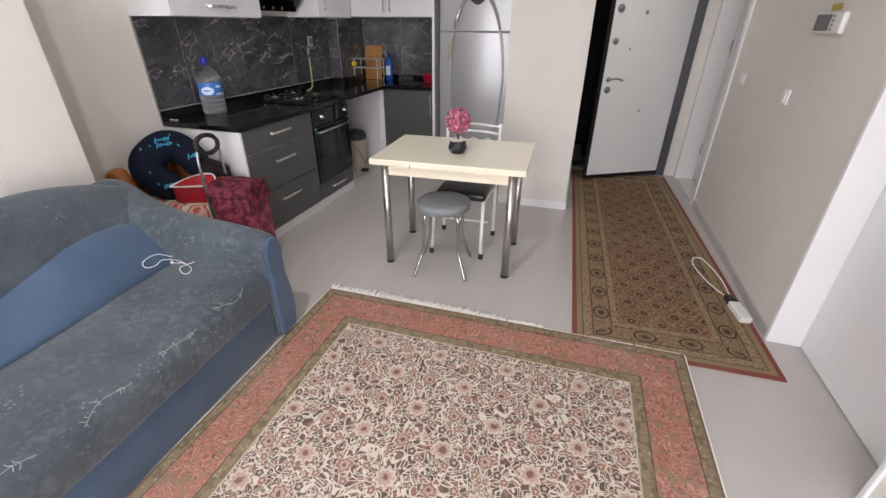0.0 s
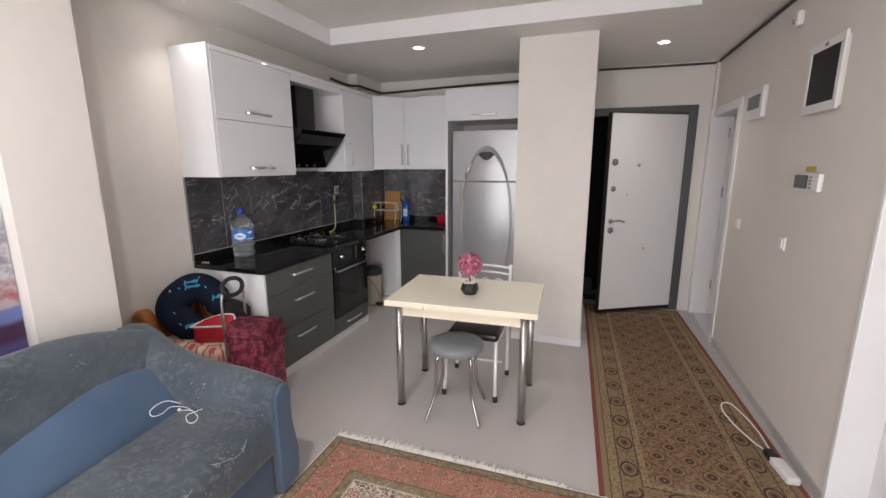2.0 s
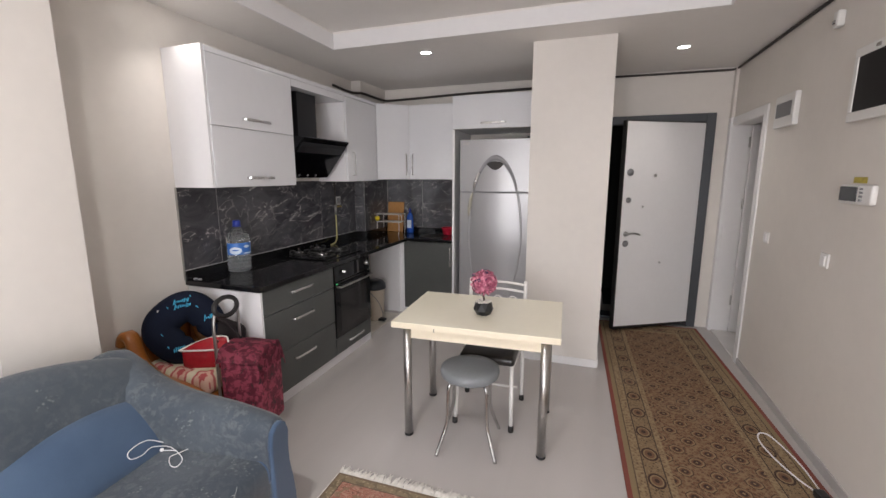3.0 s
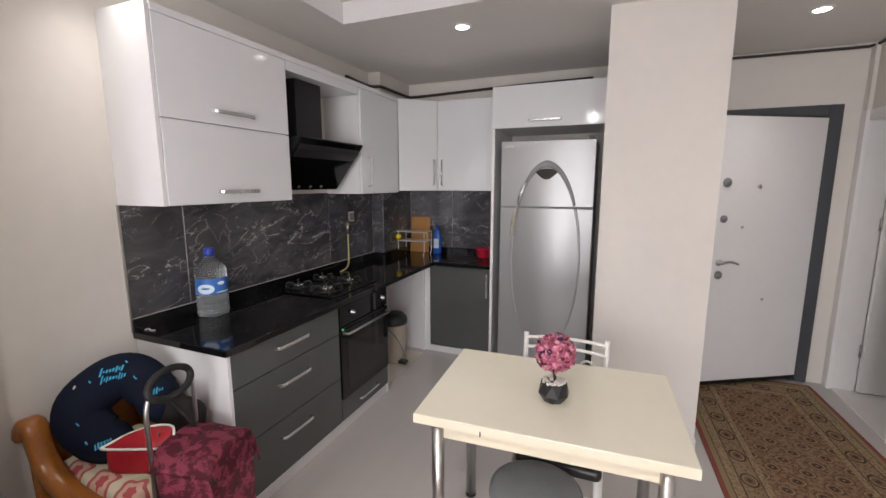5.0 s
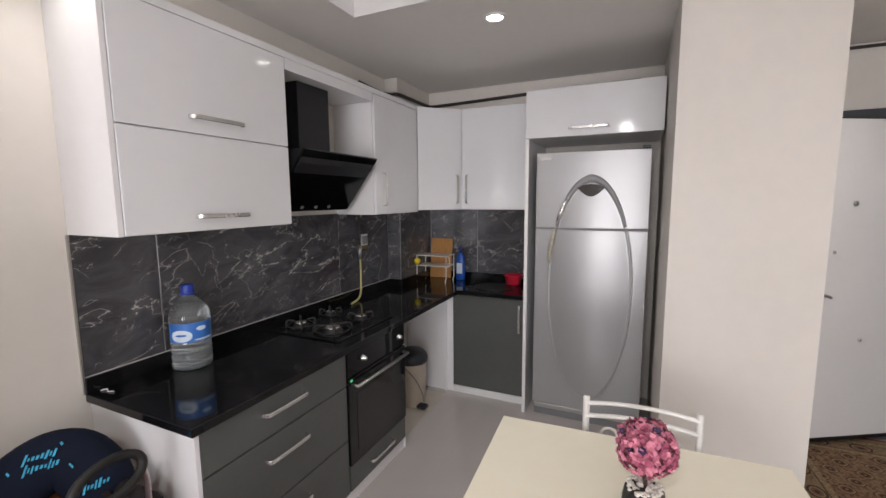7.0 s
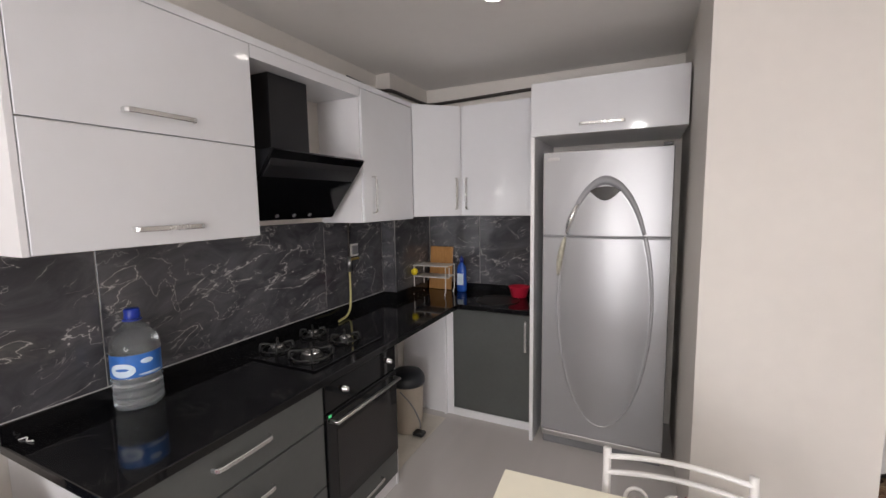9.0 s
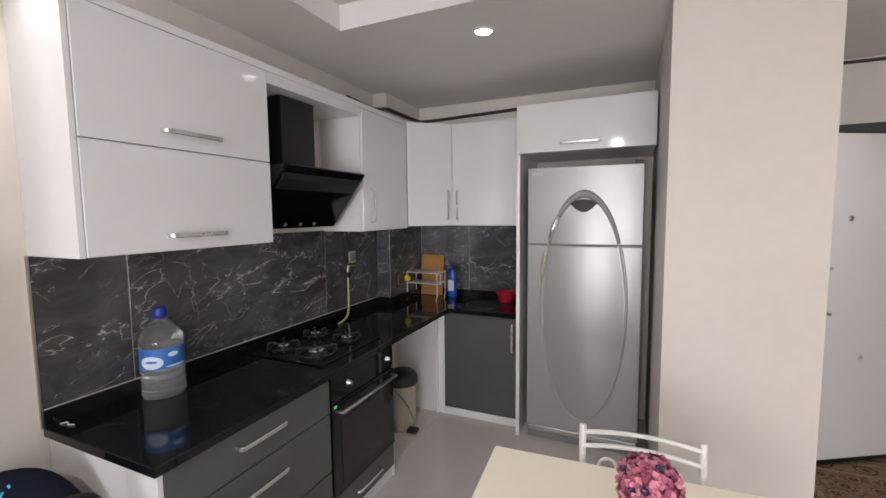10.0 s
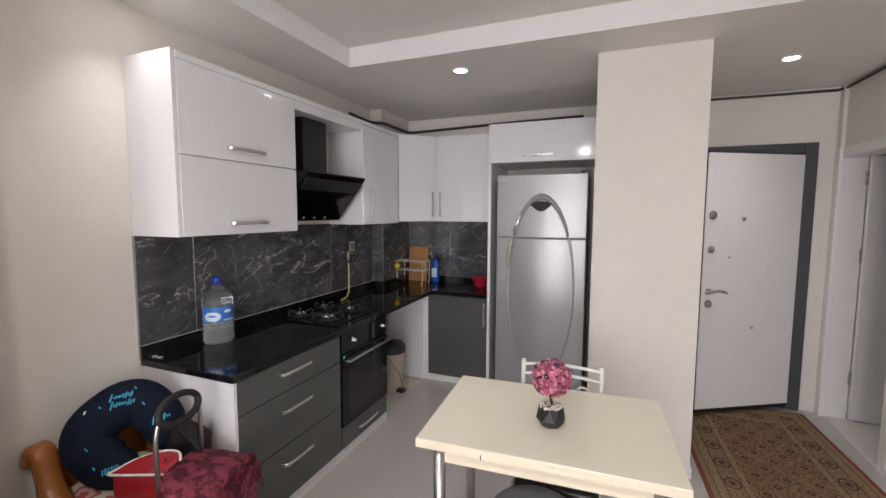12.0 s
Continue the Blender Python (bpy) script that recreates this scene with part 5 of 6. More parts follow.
ch = thing("chair", (-0.538, 3.0, 0), "white metal chair with black seat pushed under the table", "chair", rz=2.0, local=True)
for sx in (-1, 1):
    part("back_leg", sweep(B(), curve([(sx * 0.205, 0.2, 0.02), (sx * 0.2, 0.22, 0.42), (sx * 0.2, 0.25, 0.62), (sx * 0.2, 0.285, 0.875)]), 0.013, 10), M_WMETAL, ch, "", True)
    part("front_leg", sweep(B(), [(sx * 0.185, -0.215, 0.02), (sx * 0.175, -0.17, 0.43)], 0.013, 10), M_WMETAL, ch, "", True)
    part("side_rail", sweep(B(), [(sx * 0.178, -0.18, 0.425), (sx * 0.2, 0.22, 0.425)], 0.011, 8), M_WMETAL, ch, "", True)
    for yy, xx in ((0.2, 0.205), (-0.217, 0.186)):
        part("foot", lathe(B(), (sx * xx, yy, 0), [(0.014, 0), (0.018, 0.004), (0.017, 0.04), (0.013, 0.042)], 12), M_RUBBER, ch, "black foot", True)
for zz, yy in ((0.85, 0.278), (0.80, 0.27)):
    part("back_bar", sweep(B(), curve([(-0.2, yy, zz), (-0.1, yy + 0.016, zz + 0.006), (0.0, yy + 0.022, zz + 0.008), (0.1, yy + 0.016, zz + 0.006), (0.2, yy, zz)]), 0.009, 8), M_WMETAL, ch, "", True)
for xx in (-0.11, 0.0, 0.11):
    part("back_arch", sweep(B(), curve([(xx - 0.035, 0.235, 0.5), (xx - 0.036, 0.255, 0.65), (xx - 0.03, 0.275, 0.735), (xx, 0.28, 0.757), (xx + 0.03, 0.275, 0.735), (xx + 0.036, 0.255, 0.65), (xx + 0.035, 0.235, 0.5)]), 0.006, 6), M_WMETAL, ch, "", True)
part("low_bar", sweep(B(), [(-0.2, 0.232, 0.5), (0.2, 0.232, 0.5)], 0.009, 8), M_WMETAL, ch, "", True)
part("stretcher", sweep(B(), [(-0.195, 0.0, 0.2), (0.195, 0.0, 0.2)], 0.008, 8), M_WMETAL, ch, "", True)
bm = bx(-0.165, 0.195, -0.2, 0.2, 0.43, 0.49, bevel=0.025, seg=4)
part("seat", bm, M_BVINYL, ch, "black vinyl seat", True)

sx0, sy0 = -0.57, 2.605
sl = thing("stool", (sx0, sy0, 0), "round grey vinyl stool on bent chrome legs", "stool", rz=8.0, local=True)
part("seat", lathe(B(), (0, 0, 0.445), [(0.16, 0.0), (0.172, 0.008), (0.178, 0.03), (0.174, 0.052), (0.155, 0.062), (0.08, 0.068), (0.002, 0.069)], 36), M_VINYL, sl, "grey padded seat", True)
for i in range(4):
    a = math.pi / 4 + i * math.pi / 2
    ca, sa = math.cos(a), math.sin(a)
    part("leg", sweep(B(), curve([(ca * 0.06, sa * 0.06, 0.437), (ca * 0.13, sa * 0.13, 0.434), (ca * 0.155, sa * 0.155, 0.405), (ca * 0.16, sa * 0.16, 0.33), (ca * 0.168, sa * 0.168, 0.19), (ca * 0.202, sa * 0.202, 0.1), (ca * 0.245, sa * 0.245, 0.004)]), 0.011, 10), M_CHROME, sl, "bent chrome tube leg", True)

pl = thing("potted_plant", (-0.543, 2.815, 0.766), "small artificial pink topiary in a black faceted pot", "potted plant")
bm = B()
rings = []
for r, h, off in ((0.045, 0.0, 0.0), (0.064, 0.032, 0.39), (0.052, 0.08, 0.0)):
    rings.append([bm.verts.new((-0.543 + r * math.cos(2 * math.pi * i / 8 + off), 2.815 + r * math.sin(2 * math.pi * i / 8 + off), 0.766 + h)) for i in range(8)])
for a, b, o in ((rings[0], rings[1], 0), (rings[1], rings[2], 1)):
    for i in range(8):
        j = (i + 1) % 8
        if o == 0:
            bm.faces.new((a[i], a[j], b[i]))
            bm.faces.new((a[j], b[j], b[i]))
        else:
            bm.faces.new((a[i], a[j], b[j]))
            bm.faces.new((a[i], b[j], b[i]))
bm.faces.new(rings[0])
bm.faces.new(rings[2])
part("pot", bm, M_POT, pl, "black faceted pot")
bm = B()
rng = random.Random(4)
for i in range(130):
    a, r = rng.random() * 6.283, 0.047 * math.sqrt(rng.random())
    m = Matrix.Translation((-0.543 + r * math.cos(a), 2.815 + r * math.sin(a), 0.846 + rng.random() * 0.007)) @ Matrix.Diagonal((1, rng.uniform(0.6, 1), 0.6, 1))
    bmesh.ops.create_icosphere(bm, subdivisions=1, radius=rng.uniform(0.005, 0.009), matrix=m)
part("pebbles", bm, M_PEBB, pl, "white pebbles", True)
part("trunk", sweep(B(), curve([(-0.543, 2.815, 0.82), (-0.541, 2.817, 0.86), (-0.546, 2.814, 0.89), (-0.543, 2.815, 0.96)]), 0.006, 8), M_BARK, pl, "brown twig", True)
bm = B()
for i in range(620):
    z = 1 - 2 * (i + 0.5) / 620
    a = i * 2.39996
    rr = math.sqrt(1 - z * z)
    d = Vector((rr * math.cos(a), rr * math.sin(a), z * 0.95))
    R = rng.choice((0.05, 0.062, 0.07, 0.078, 0.083)) + rng.uniform(-0.004, 0.004)
    c = Vector((-0.543, 2.815, 0.972)) + d * R
    t1 = d.orthogonal().normalized()
    t1.rotate(Matrix.Rotation(rng.random() * 6.28, 3, d))
    t2 = d.cross(t1)
    s = rng.uniform(0.007, 0.013)
    tip = d * rng.uniform(-0.004, 0.008) + t1 * rng.uniform(-0.006, 0.006)
    vs = [bm.verts.new(c + t1 * s * x + t2 * s * y + tip * k - d * 0.004 * (1 - k)) for x, y, k in ((-1, -0.3, 1), (-0.3, -1, 0.2), (0.8, -0.6, 1), (1, 0.4, 0.2), (0.1, 1, 1), (-0.8, 0.6, 0.2))]
    mid = bm.verts.new(c - d * 0.006)
    for j in range(6):
        bm.faces.new((vs[j], vs[(j + 1) % 6], mid))
part("crown", bm, M_CROWN, pl, "ball of pink silk petals")

# ---- carpets ----


def carpet(name, w, l, th, mat, m, label):
    bm = B()
    nx, ny = 40, 60
    g = [[bm.verts.new((-w / 2 + w * i / nx, -l / 2 + l * j / ny, th + 0.0015 * noise.noise((i * 0.4, j * 0.3, len(name))))) for j in range(ny + 1)] for i in range(nx + 1)]
    for i in range(nx):
        for j in range(ny):
            bm.faces.new((g[i][j], g[i + 1][j], g[i + 1][j + 1], g[i][j + 1]))
    r = bmesh.ops.extrude_face_region(bm, geom=bm.faces[:])
    for v in r["geom"]:
        if isinstance(v, bmesh.types.BMVert):
            v.co.z = 0.0005
    ob = thing(name, (0, 0, 0), label, "rug", local=True)
    ob.matrix_world = m
    part("woven_field", bm, mat, ob)
    return ob


rg = carpet("floral_rug", RUG_W, RUG_L, 0.013, M_RUG, pose(-0.125, 2.1 - RUG_L / 2, 0.001, 0, 0, 0.5), "cream floral machine-woven rug with terracotta border")
part("selvedge", bx(RUG_W / 2, RUG_W / 2 + 0.007, -RUG_L / 2, RUG_L / 2, 0.0, 0.012, bevel=0.002), M_EDGEW, rg, "pale bound edge")
part("selvedge", bx(-RUG_W / 2 - 0.007, -RUG_W / 2, -RUG_L / 2, RUG_L / 2, 0.0, 0.012, bevel=0.002), M_EDGEW, rg, "pale bound edge")
bm = B()
rng = random.Random(9)
for i in range(420):
    x = -RUG_W / 2 + RUG_W * (i + rng.random()) / 420
    on = noise.noise((x * 3.0, 4.2, 0))
    L = (0.085 if x < 0.1 else 0.05 if x < 0.3 else 0.016) * (0.62 + 0.7 * on + 0.35 * rng.random())
    if L < 0.006:
        continue
    k = rng.uniform(-0.025, 0.025)
    sweep(bm, [(x, RUG_L / 2 - 0.003, 0.008), (x + k * 0.4, RUG_L / 2 + L * 0.5, 0.006 + rng.random() * 0.004), (x + k, RUG_L / 2 + L, 0.003)], [0.004, 0.0055, 0.002], 4)
tagged(part("fringe", bm, M_EDGEW, rg, "crumpled white fringe"), kind="stuff")
RUNM = pose(0.775, 3.645, 0.0005, 0, 0, 2.2)
carpet("runner_rug", RUN_W, RUN_L, 0.009, M_RUN, RUNM, "brown patterned hallway runner with red rim")

# ---- extension lead ----
el = thing("extension_lead", (1.262, 2.6, 0.012), "white extension socket with black plug and looped cord", "extension lead", rz=8.0, local=True)
part("socket_block", bx(-0.032, 0.032, -0.095, 0.075, 0.0, 0.04, bevel=0.008), M_PLAST, el)
part("plug", bx(-0.03, 0.024, 0.078, 0.15, 0.0, 0.045, bevel=0.012), M_BLACK, el, "black mains plug")
part("cord", sweep(B(), curve([(-0.01, 0.15, 0.02), (-0.035, 0.26, 0.01), (-0.06, 0.42, 0.008), (-0.06, 0.58, 0.008), (-0.02, 0.67, 0.008), (0.03, 0.66, 0.008), (0.05, 0.52, 0.008), (0.05, 0.36, 0.01), (0.03, 0.22, 0.012), (0.01, 0.12, 0.02)]), 0.0045, 6), M_CABLE, el, "white cord", True)

# ---- sofa ----
sf = thing("sofa", (-1.175, 1.585, 0), "worn blue-grey brocade sofa with plain blue base", "sofa", rz=2.5, local=True)
SL = 1.8
# own frame: the back lies towards -x, the seat runs along -y


def sheet(nx, ny, fn):
    """A sheet fn(u, v) -> (x, y, z)."""
    bm = B()
    g = [[bm.verts.new(fn(i / nx, j / ny)) for j in range(ny + 1)] for i in range(nx + 1)]
    for i in range(nx):
        for j in range(ny):
            bm.faces.new((g[i][j], g[i + 1][j], g[i + 1][j + 1], g[i][j + 1]))
    return bm


def along_profile(pts, u):
    """A place on a smooth line through pts."""
    s = u * (len(pts) - 1)
    i = min(int(s), len(pts) - 2)
    t = s - i
    p = [pts[max(i - 1, 0)], pts[i], pts[i + 1], pts[min(i + 2, len(pts) - 1)]]
    return [0.5 * (2 * p[1][k] + (p[2][k] - p[0][k]) * t + (2 * p[0][k] - 5 * p[1][k] + 4 * p[2][k] - p[3][k]) * t * t + (3 * p[1][k] - p[0][k] - 3 * p[2][k] + p[3][k]) * t ** 3) for k in (0, 1)]


def seat_fn(u, v):
    sag = 0.012 * math.sin(math.pi * v)
    x, z = along_profile([(-0.66, 0.40), (-0.55, 0.437), (-0.35, 0.45), (-0.15, 0.445), (-0.04, 0.432), (0.0, 0.40), (0.008, 0.34), (0.0, 0.27), (-0.012, 0.245)], u)
    return x, -SL * v, z - sag + 0.007 * noise.noise((x * 4, v * 7, 0)) + 0.003 * noise.noise((x * 13, v * 22, 5))


sofa_seat = part("seat", sheet(36, 80, seat_fn), M_SOFA, sf, "grey-blue floral brocade seat", True)
part("base", bx(-0.8, -0.012, -SL, 0.0, 0.015, 0.262, bevel=0.012), M_SOFAP, sf, "plain blue base panel", True)


def bolster_fn(u, v):
    k = max(math.sin(math.pi * min(v * 0.95 + 0.02, 1)) ** 0.4, 0.85 if v < 0.5 else 0.0)
    top = along_profile([(0, 0.635), (0, 0.665), (0, 0.662), (0, 0.62), (0, 0.56), (0, 0.53)], min(v, 1 - v) * 2)[1]
    pts = [(-0.56 + 0.02 * k, 0.39), (-0.555 + 0.085 * k, 0.44), (-0.595 + 0.065 * k, 0.445 + 0.5 * (top - 0.445)), (-0.645 + 0.03 * k, top - 0.018), (-0.68, top), (-0.74, top - 0.03)]
    x, z = along_profile(pts, u)
    return x, -SL * v, z + 0.004 * noise.noise((x * 8, v * 9, z * 8))


# pale embroidered sprigs along the front of the seat
for k in range(6):
    v0 = 0.08 + 0.165 * k
    bm = B()
    rg3 = random.Random(30 + k)
    du, dv = rg3.uniform(0.04, 0.07), rg3.uniform(0.09, 0.13)

    def on_seat(u, v):
        return Vector(seat_fn(u, v)) + Vector((0.001, 0, 0.0015))
    stem = [(0.53 + du * math.sin(4.6 * t + k) + 0.06 * t, v0 + dv * t) for t in (i / 14 for i in range(15))]
    sweep(bm, [on_seat(*p) for p in stem], 0.0014, 5)
    for i in (2, 3, 8, 12, 13):
        u, v = stem[i]
        for sg in (-1, 1):
            e = rg3.uniform(0.018, 0.04)
            sweep(bm, [on_seat(u, v), on_seat(u + sg * e * 0.6, v + 0.004), on_seat(u + sg * e, v + 0.01 * rg3.random())], [0.0011, 0.0019, 0.0008], 4)
    part("embroidered_sprig", bm, M_SPRIG, sofa_seat, "pale stitched sprig")
part("seam", sweep(B(), [Vector(seat_fn(0.16 + 0.6 * i / 20, 0.0)) + Vector((0, -0.002, 0.002)) for i in range(21)], 0.0045, 6), M_SOFAP, sofa_seat, "blue piped seam", True)
part("bolster", sheet(20, 60, bolster_fn), M_SOFAP, sf, "plain blue lumbar roll", True)


def back_fn(u, v):
    top = 0.895 - 0.14 * max(0, 1 - v * 3.6) ** 2 - 0.05 * max(0, (v - 0.8) * 5) ** 2
    pts = [(-0.675, 0.50), (-0.655, 0.62), (-0.67, 0.70), (-0.70, top - 0.06), (-0.74, top - 0.012), (-0.79, top), (-0.85, top - 0.025), (-0.89, top - 0.10), (-0.885, 0.55), (-0.88, 0.04)]
    x, z = along_profile(pts, u)
    return x, 0.10 - (SL + 0.2) * v, z + 0.005 * noise.noise((x * 5, v * 9, z * 5))


part("backrest", sheet(36, 60, back_fn), M_SOFA, sf, "brocade backrest with a curved top", True)


def arm(sign, y0):
    """A padded arm that slopes down to the front; y0 is its inner face."""
    bm = B()
    n = 28
    rings = []
    for i in range(n + 1):
        t = i / n
        x, h = along_profile([(-0.86, 0.82), (-0.80, 0.81), (-0.62, 0.712), (-0.42, 0.664), (-0.22, 0.645), (-0.06, 0.62), (0.0, 0.6), (0.012, 0.58)], t)
        prof = [(0.0, 0.03), (-0.004, h - 0.2), (-0.01, h - 0.09), (-0.002, h - 0.035), (0.03, h - 0.004), (0.065, h), (0.1, h - 0.02), (0.118, h - 0.07), (0.108, h - 0.16), (0.095, h - 0.28), (0.105, 0.2), (0.105, 0.03)]
        lean = 0.19 * max(0.0, 1 - t * 1.25) ** 1.3
        rings.append([bm.verts.new((x, y0 + sign * (p - lean * max(0, 1 - j / 7) * (1 if j else 0.2)), z)) for j, (p, z) in enumerate(prof)])
    for a, b in zip(rings, rings[1:]):
        for j in range(len(a) - 1):
            bm.faces.new((a[j], a[j + 1], b[j + 1], b[j]))
    ob = part("arm", bm, M_SOFA, sf, "brocade padded arm", True)
    h = 0.595
    prof = [(0.0, 0.03), (-0.002, h - 0.2), (-0.006, h - 0.09), (0.004, h - 0.035), (0.032, h - 0.008), (0.065, h - 0.004), (0.096, h - 0.024), (0.112, h - 0.07), (0.106, h - 0.14), (0.108, h - 0.22), (0.124, h - 0.3), (0.138, 0.2), (0.138, 0.12), (0.122, 0.03)]
    bm = B()
    prism(bm, [(y0 + sign * p, z) for p, z in prof], 0, 0.004, 0.03)
    soften(part("arm_front", bm, M_SOFAP, ob, "plain blue arm front"), 0.01, 3)


arm(1, 0.004)
arm(-1, -SL - 0.004)
bm = B()
loop = [(-1.64, 1.52, 0.455), (-1.67, 1.49, 0.478), (-1.71, 1.45, 0.508), (-1.715, 1.4, 0.515), (-1.7, 1.36, 0.506), (-1.67, 1.36, 0.485), (-1.66, 1.4, 0.476), (-1.67, 1.44, 0.482), (-1.66, 1.47, 0.472),
        (-1.63, 1.5, 0.455), (-1.57, 1.49, 0.453), (-1.5, 1.46, 0.453), (-1.48, 1.42, 0.453), (-1.51, 1.415, 0.453), (-1.56, 1.45, 0.453), (-1.55, 1.48, 0.455), (-1.535, 1.52, 0.453), (-1.52, 1.54, 0.453)]


def lie(p):
    """Lift a point of the lead on to the blue roll where it crosses it."""
    xl = p.x + 1.183
    return Vector((p.x, p.y, max(p.z, 0.445 + max(0.0, -0.462 - xl) * 1.95) + 0.004))


loop = [(x if x > -1.64 else -1.64 + (x + 1.64) * 0.5, y, z) for x, y, z in loop]
sweep(bm, [lie(p) for p in curve(loop)], 0.0021, 6)
sweep(bm, [p + Vector((0, 0, 0.004)) for p in curve([(-1.63, 1.47, 0.455), (-1.6, 1.485, 0.454), (-1.57, 1.49, 0.454)])], 0.0021, 6)
for c in ((-1.64, 1.52, 0.463), (-1.63, 1.47, 0.463)):
    bmesh.ops.create_icosphere(bm, subdivisions=2, radius=0.008, matrix=Matrix.Translation(c))
single("earphones", bm, M_CABLE, "tangled white wired earphones on the sofa seat", "earphones", smooth=True)

# ---- wooden armchair with its load ----
ac = thing("armchair", (-2.27, 2.15, 0), "orange varnished wooden armchair with a flowered cushion", "armchair")
for yy in (1.955, 2.385):
    part("arm", board(B(), curve([(-2.555, yy, 0.62), (-2.54, yy, 0.665), (-2.505, yy, 0.685), (-2.475, yy, 0.66), (-2.455, yy, 0.59), (-2.42, yy, 0.52), (-2.35, yy, 0.465), (-2.26, yy, 0.435), (-2.1, yy, 0.415), (-1.99, yy, 0.39)]), 0.085, 0.055, (0, 1, 0)), M_ORANGE, ac, "broad curved wooden arm", True)
    part("front_leg", sweep(B(), [(-1.99, yy, 0.41), (-2.0, yy, 0.25), (-2.0, yy, 0.0)], 0.022, 8), M_ORANGE, ac, "", True)
    part("back_leg", sweep(B(), [(-2.51, yy, 0.61), (-2.5, yy, 0.3), (-2.53, yy, 0.0)], 0.022, 8), M_ORANGE, ac, "", True)
part("back", bx(-2.55, -2.515, 1.975, 2.385, 0.3, 0.64, bevel=0.01), M_ORANGE, ac, "wooden back")
part("seat_frame", bx(-2.52, -1.98, 1.92, 2.37, 0.3, 0.36, bevel=0.008), M_ORANGE, ac)
bm = bx(-2.50, -1.97, 1.99, 2.36, 0.36, 0.486, bevel=0.045, seg=5)
part("cushion", bm, M_CUSH, ac, "cream cushion printed with red flowers", True)

# neck pillow: a thick horseshoe
pw = thing("neck_pillow", (-2.3, 2.16, 0.45), "navy horseshoe travel pillow with turquoise print", "pillow", local=True)
PF = Vector((0.72, -0.55, 0.42)).normalized()
PU = Vector((0, 0, 1))
PU = (PU - PF * PU.dot(PF)).normalized()
PR = PU.cross(PF)
pw.matrix_world = Matrix.Translation((-2.315, 2.18, 0.685)) @ Matrix((PR, PU, PF)).transposed().to_4x4() @ pose(0, 0, 0, 0, 0, 36) @ Matrix.Scale(1.06, 4)
bm = B()
pts = []
for i in range(37):
    a = -math.radians(80) + math.radians(340) * i / 36
    pts.append((0.118 * math.copysign(abs(math.cos(a)) ** 0.75, math.cos(a)), 0.112 * math.copysign(abs(math.sin(a)) ** 0.75, math.sin(a)), 0))
rad = [0.05 + 0.036 * min(1, min(i, 36 - i) / 3) ** 0.5 + 0.008 * math.sin(math.pi * i / 36) for i in range(37)]
sweep(bm, pts, rad, 18)
for v in bm.verts:
    v.co.z *= 0.8
    v.co += Vector((0, 0, 0.004 * noise.noise(v.co * 14)))
part("cushion", bm, M_NAVY, pw, "", True)


def print_bars(cx, cy, w, rot, rows, tall=1.0):
    """Unreadable printed words as short bars lying on the pillow."""
    bm = B()
    rg2 = random.Random(int(cx * 1000) + 7)
    for k in range(rows):
        x = -w / 2
        while x < w / 2 - 0.01:
            L = rg2.uniform(0.0045, 0.0075)
            h0 = tall * (rg2.choice((0.005, 0.006, 0.011)) + (0.005 if x < -w / 2 + 0.006 else 0.0))
            q = box(B(), x, x + L, -k * 0.031 - h0, -k * 0.031 + h0 * rg2.uniform(0.8, 1.4), 0, 0.0025, bevel=0.0011, seg=1)
            for v in q.verts:
                v.co.x += 0.35 * (v.co.y + k * 0.031)
            me = bpy.data.meshes.new("stroke")
            q.to_mesh(me)
            q.free()
            bm.from_mesh(me)
            bpy.data.meshes.remove(me)
            x += L + 0.0035
    bm.transform(Matrix.Rotation(radians(-26), 4, "Z") @ Matrix.Translation((cx, cy, 0)) @ Matrix.Rotation(radians(rot), 4, "Z"))
    for v in bm.verts:
        r = math.hypot(v.co.x, v.co.y * 0.92)
        d = min(abs(r - 0.12) / 0.1, 0.98)
        v.co.z += 0.079 * math.sqrt(1 - d * d)
    return bm


for cx, cy, w, rot, rows in ((0.02, 0.145, 0.085, -6, 2), (0.135, 0.005, 0.075, 0, 1), (-0.06, -0.115, 0.07, 10, 1)):
    part("printed_word", print_bars(cx, cy, w, rot, rows), M_TURQ, pw, "turquoise printed word")
for cx, cy in ((-0.055, 0.13), (0.085, 0.09), (-0.12, -0.01), (0.07, 0.165), (-0.11, -0.09)):
    part("printed_star", print_bars(cx, cy, 0.016, 45, 1, 0.5), M_TURQ, pw, "turquoise printed mark")

part("tag", print_bars(-0.105, 0.125, 0.012, -10, 1, 0.7), M_PIPING, pw, "small white sewn tag")

rbg = thing("red_bag", (-2.1, 2.125, 0.486), "small red vinyl bag with white piping", "bag", rz=24.0, local=True)
rbg.scale = (1.04, 0.7, 1.0)
bm = B()
rows = []
for w, d, z, ox, oy in ((0.118, 0.055, 0.0, 0, 0), (0.126, 0.062, 0.012, 0, 0), (0.124, 0.06, 0.112, 0, 0), (0.09, 0.035, 0.142, 0.028, 0.02), (0.05, 0.012, 0.165, 0.06, 0.045)):
    rows.append([bm.verts.new((ox + w * math.copysign(abs(math.cos(a)) ** 0.5, math.cos(a)), oy + d * math.copysign(abs(math.sin(a)) ** 0.5, math.sin(a)), z)) for a in (2 * math.pi * (i + 0.5) / 28 for i in range(28))])
for a, b in zip(rows, rows[1:]):
    bridge(bm, a, b)
bm.faces.new(rows[0])
bm.faces.new(rows[-1])
part("body", bm, M_REDV, rbg, "", True)
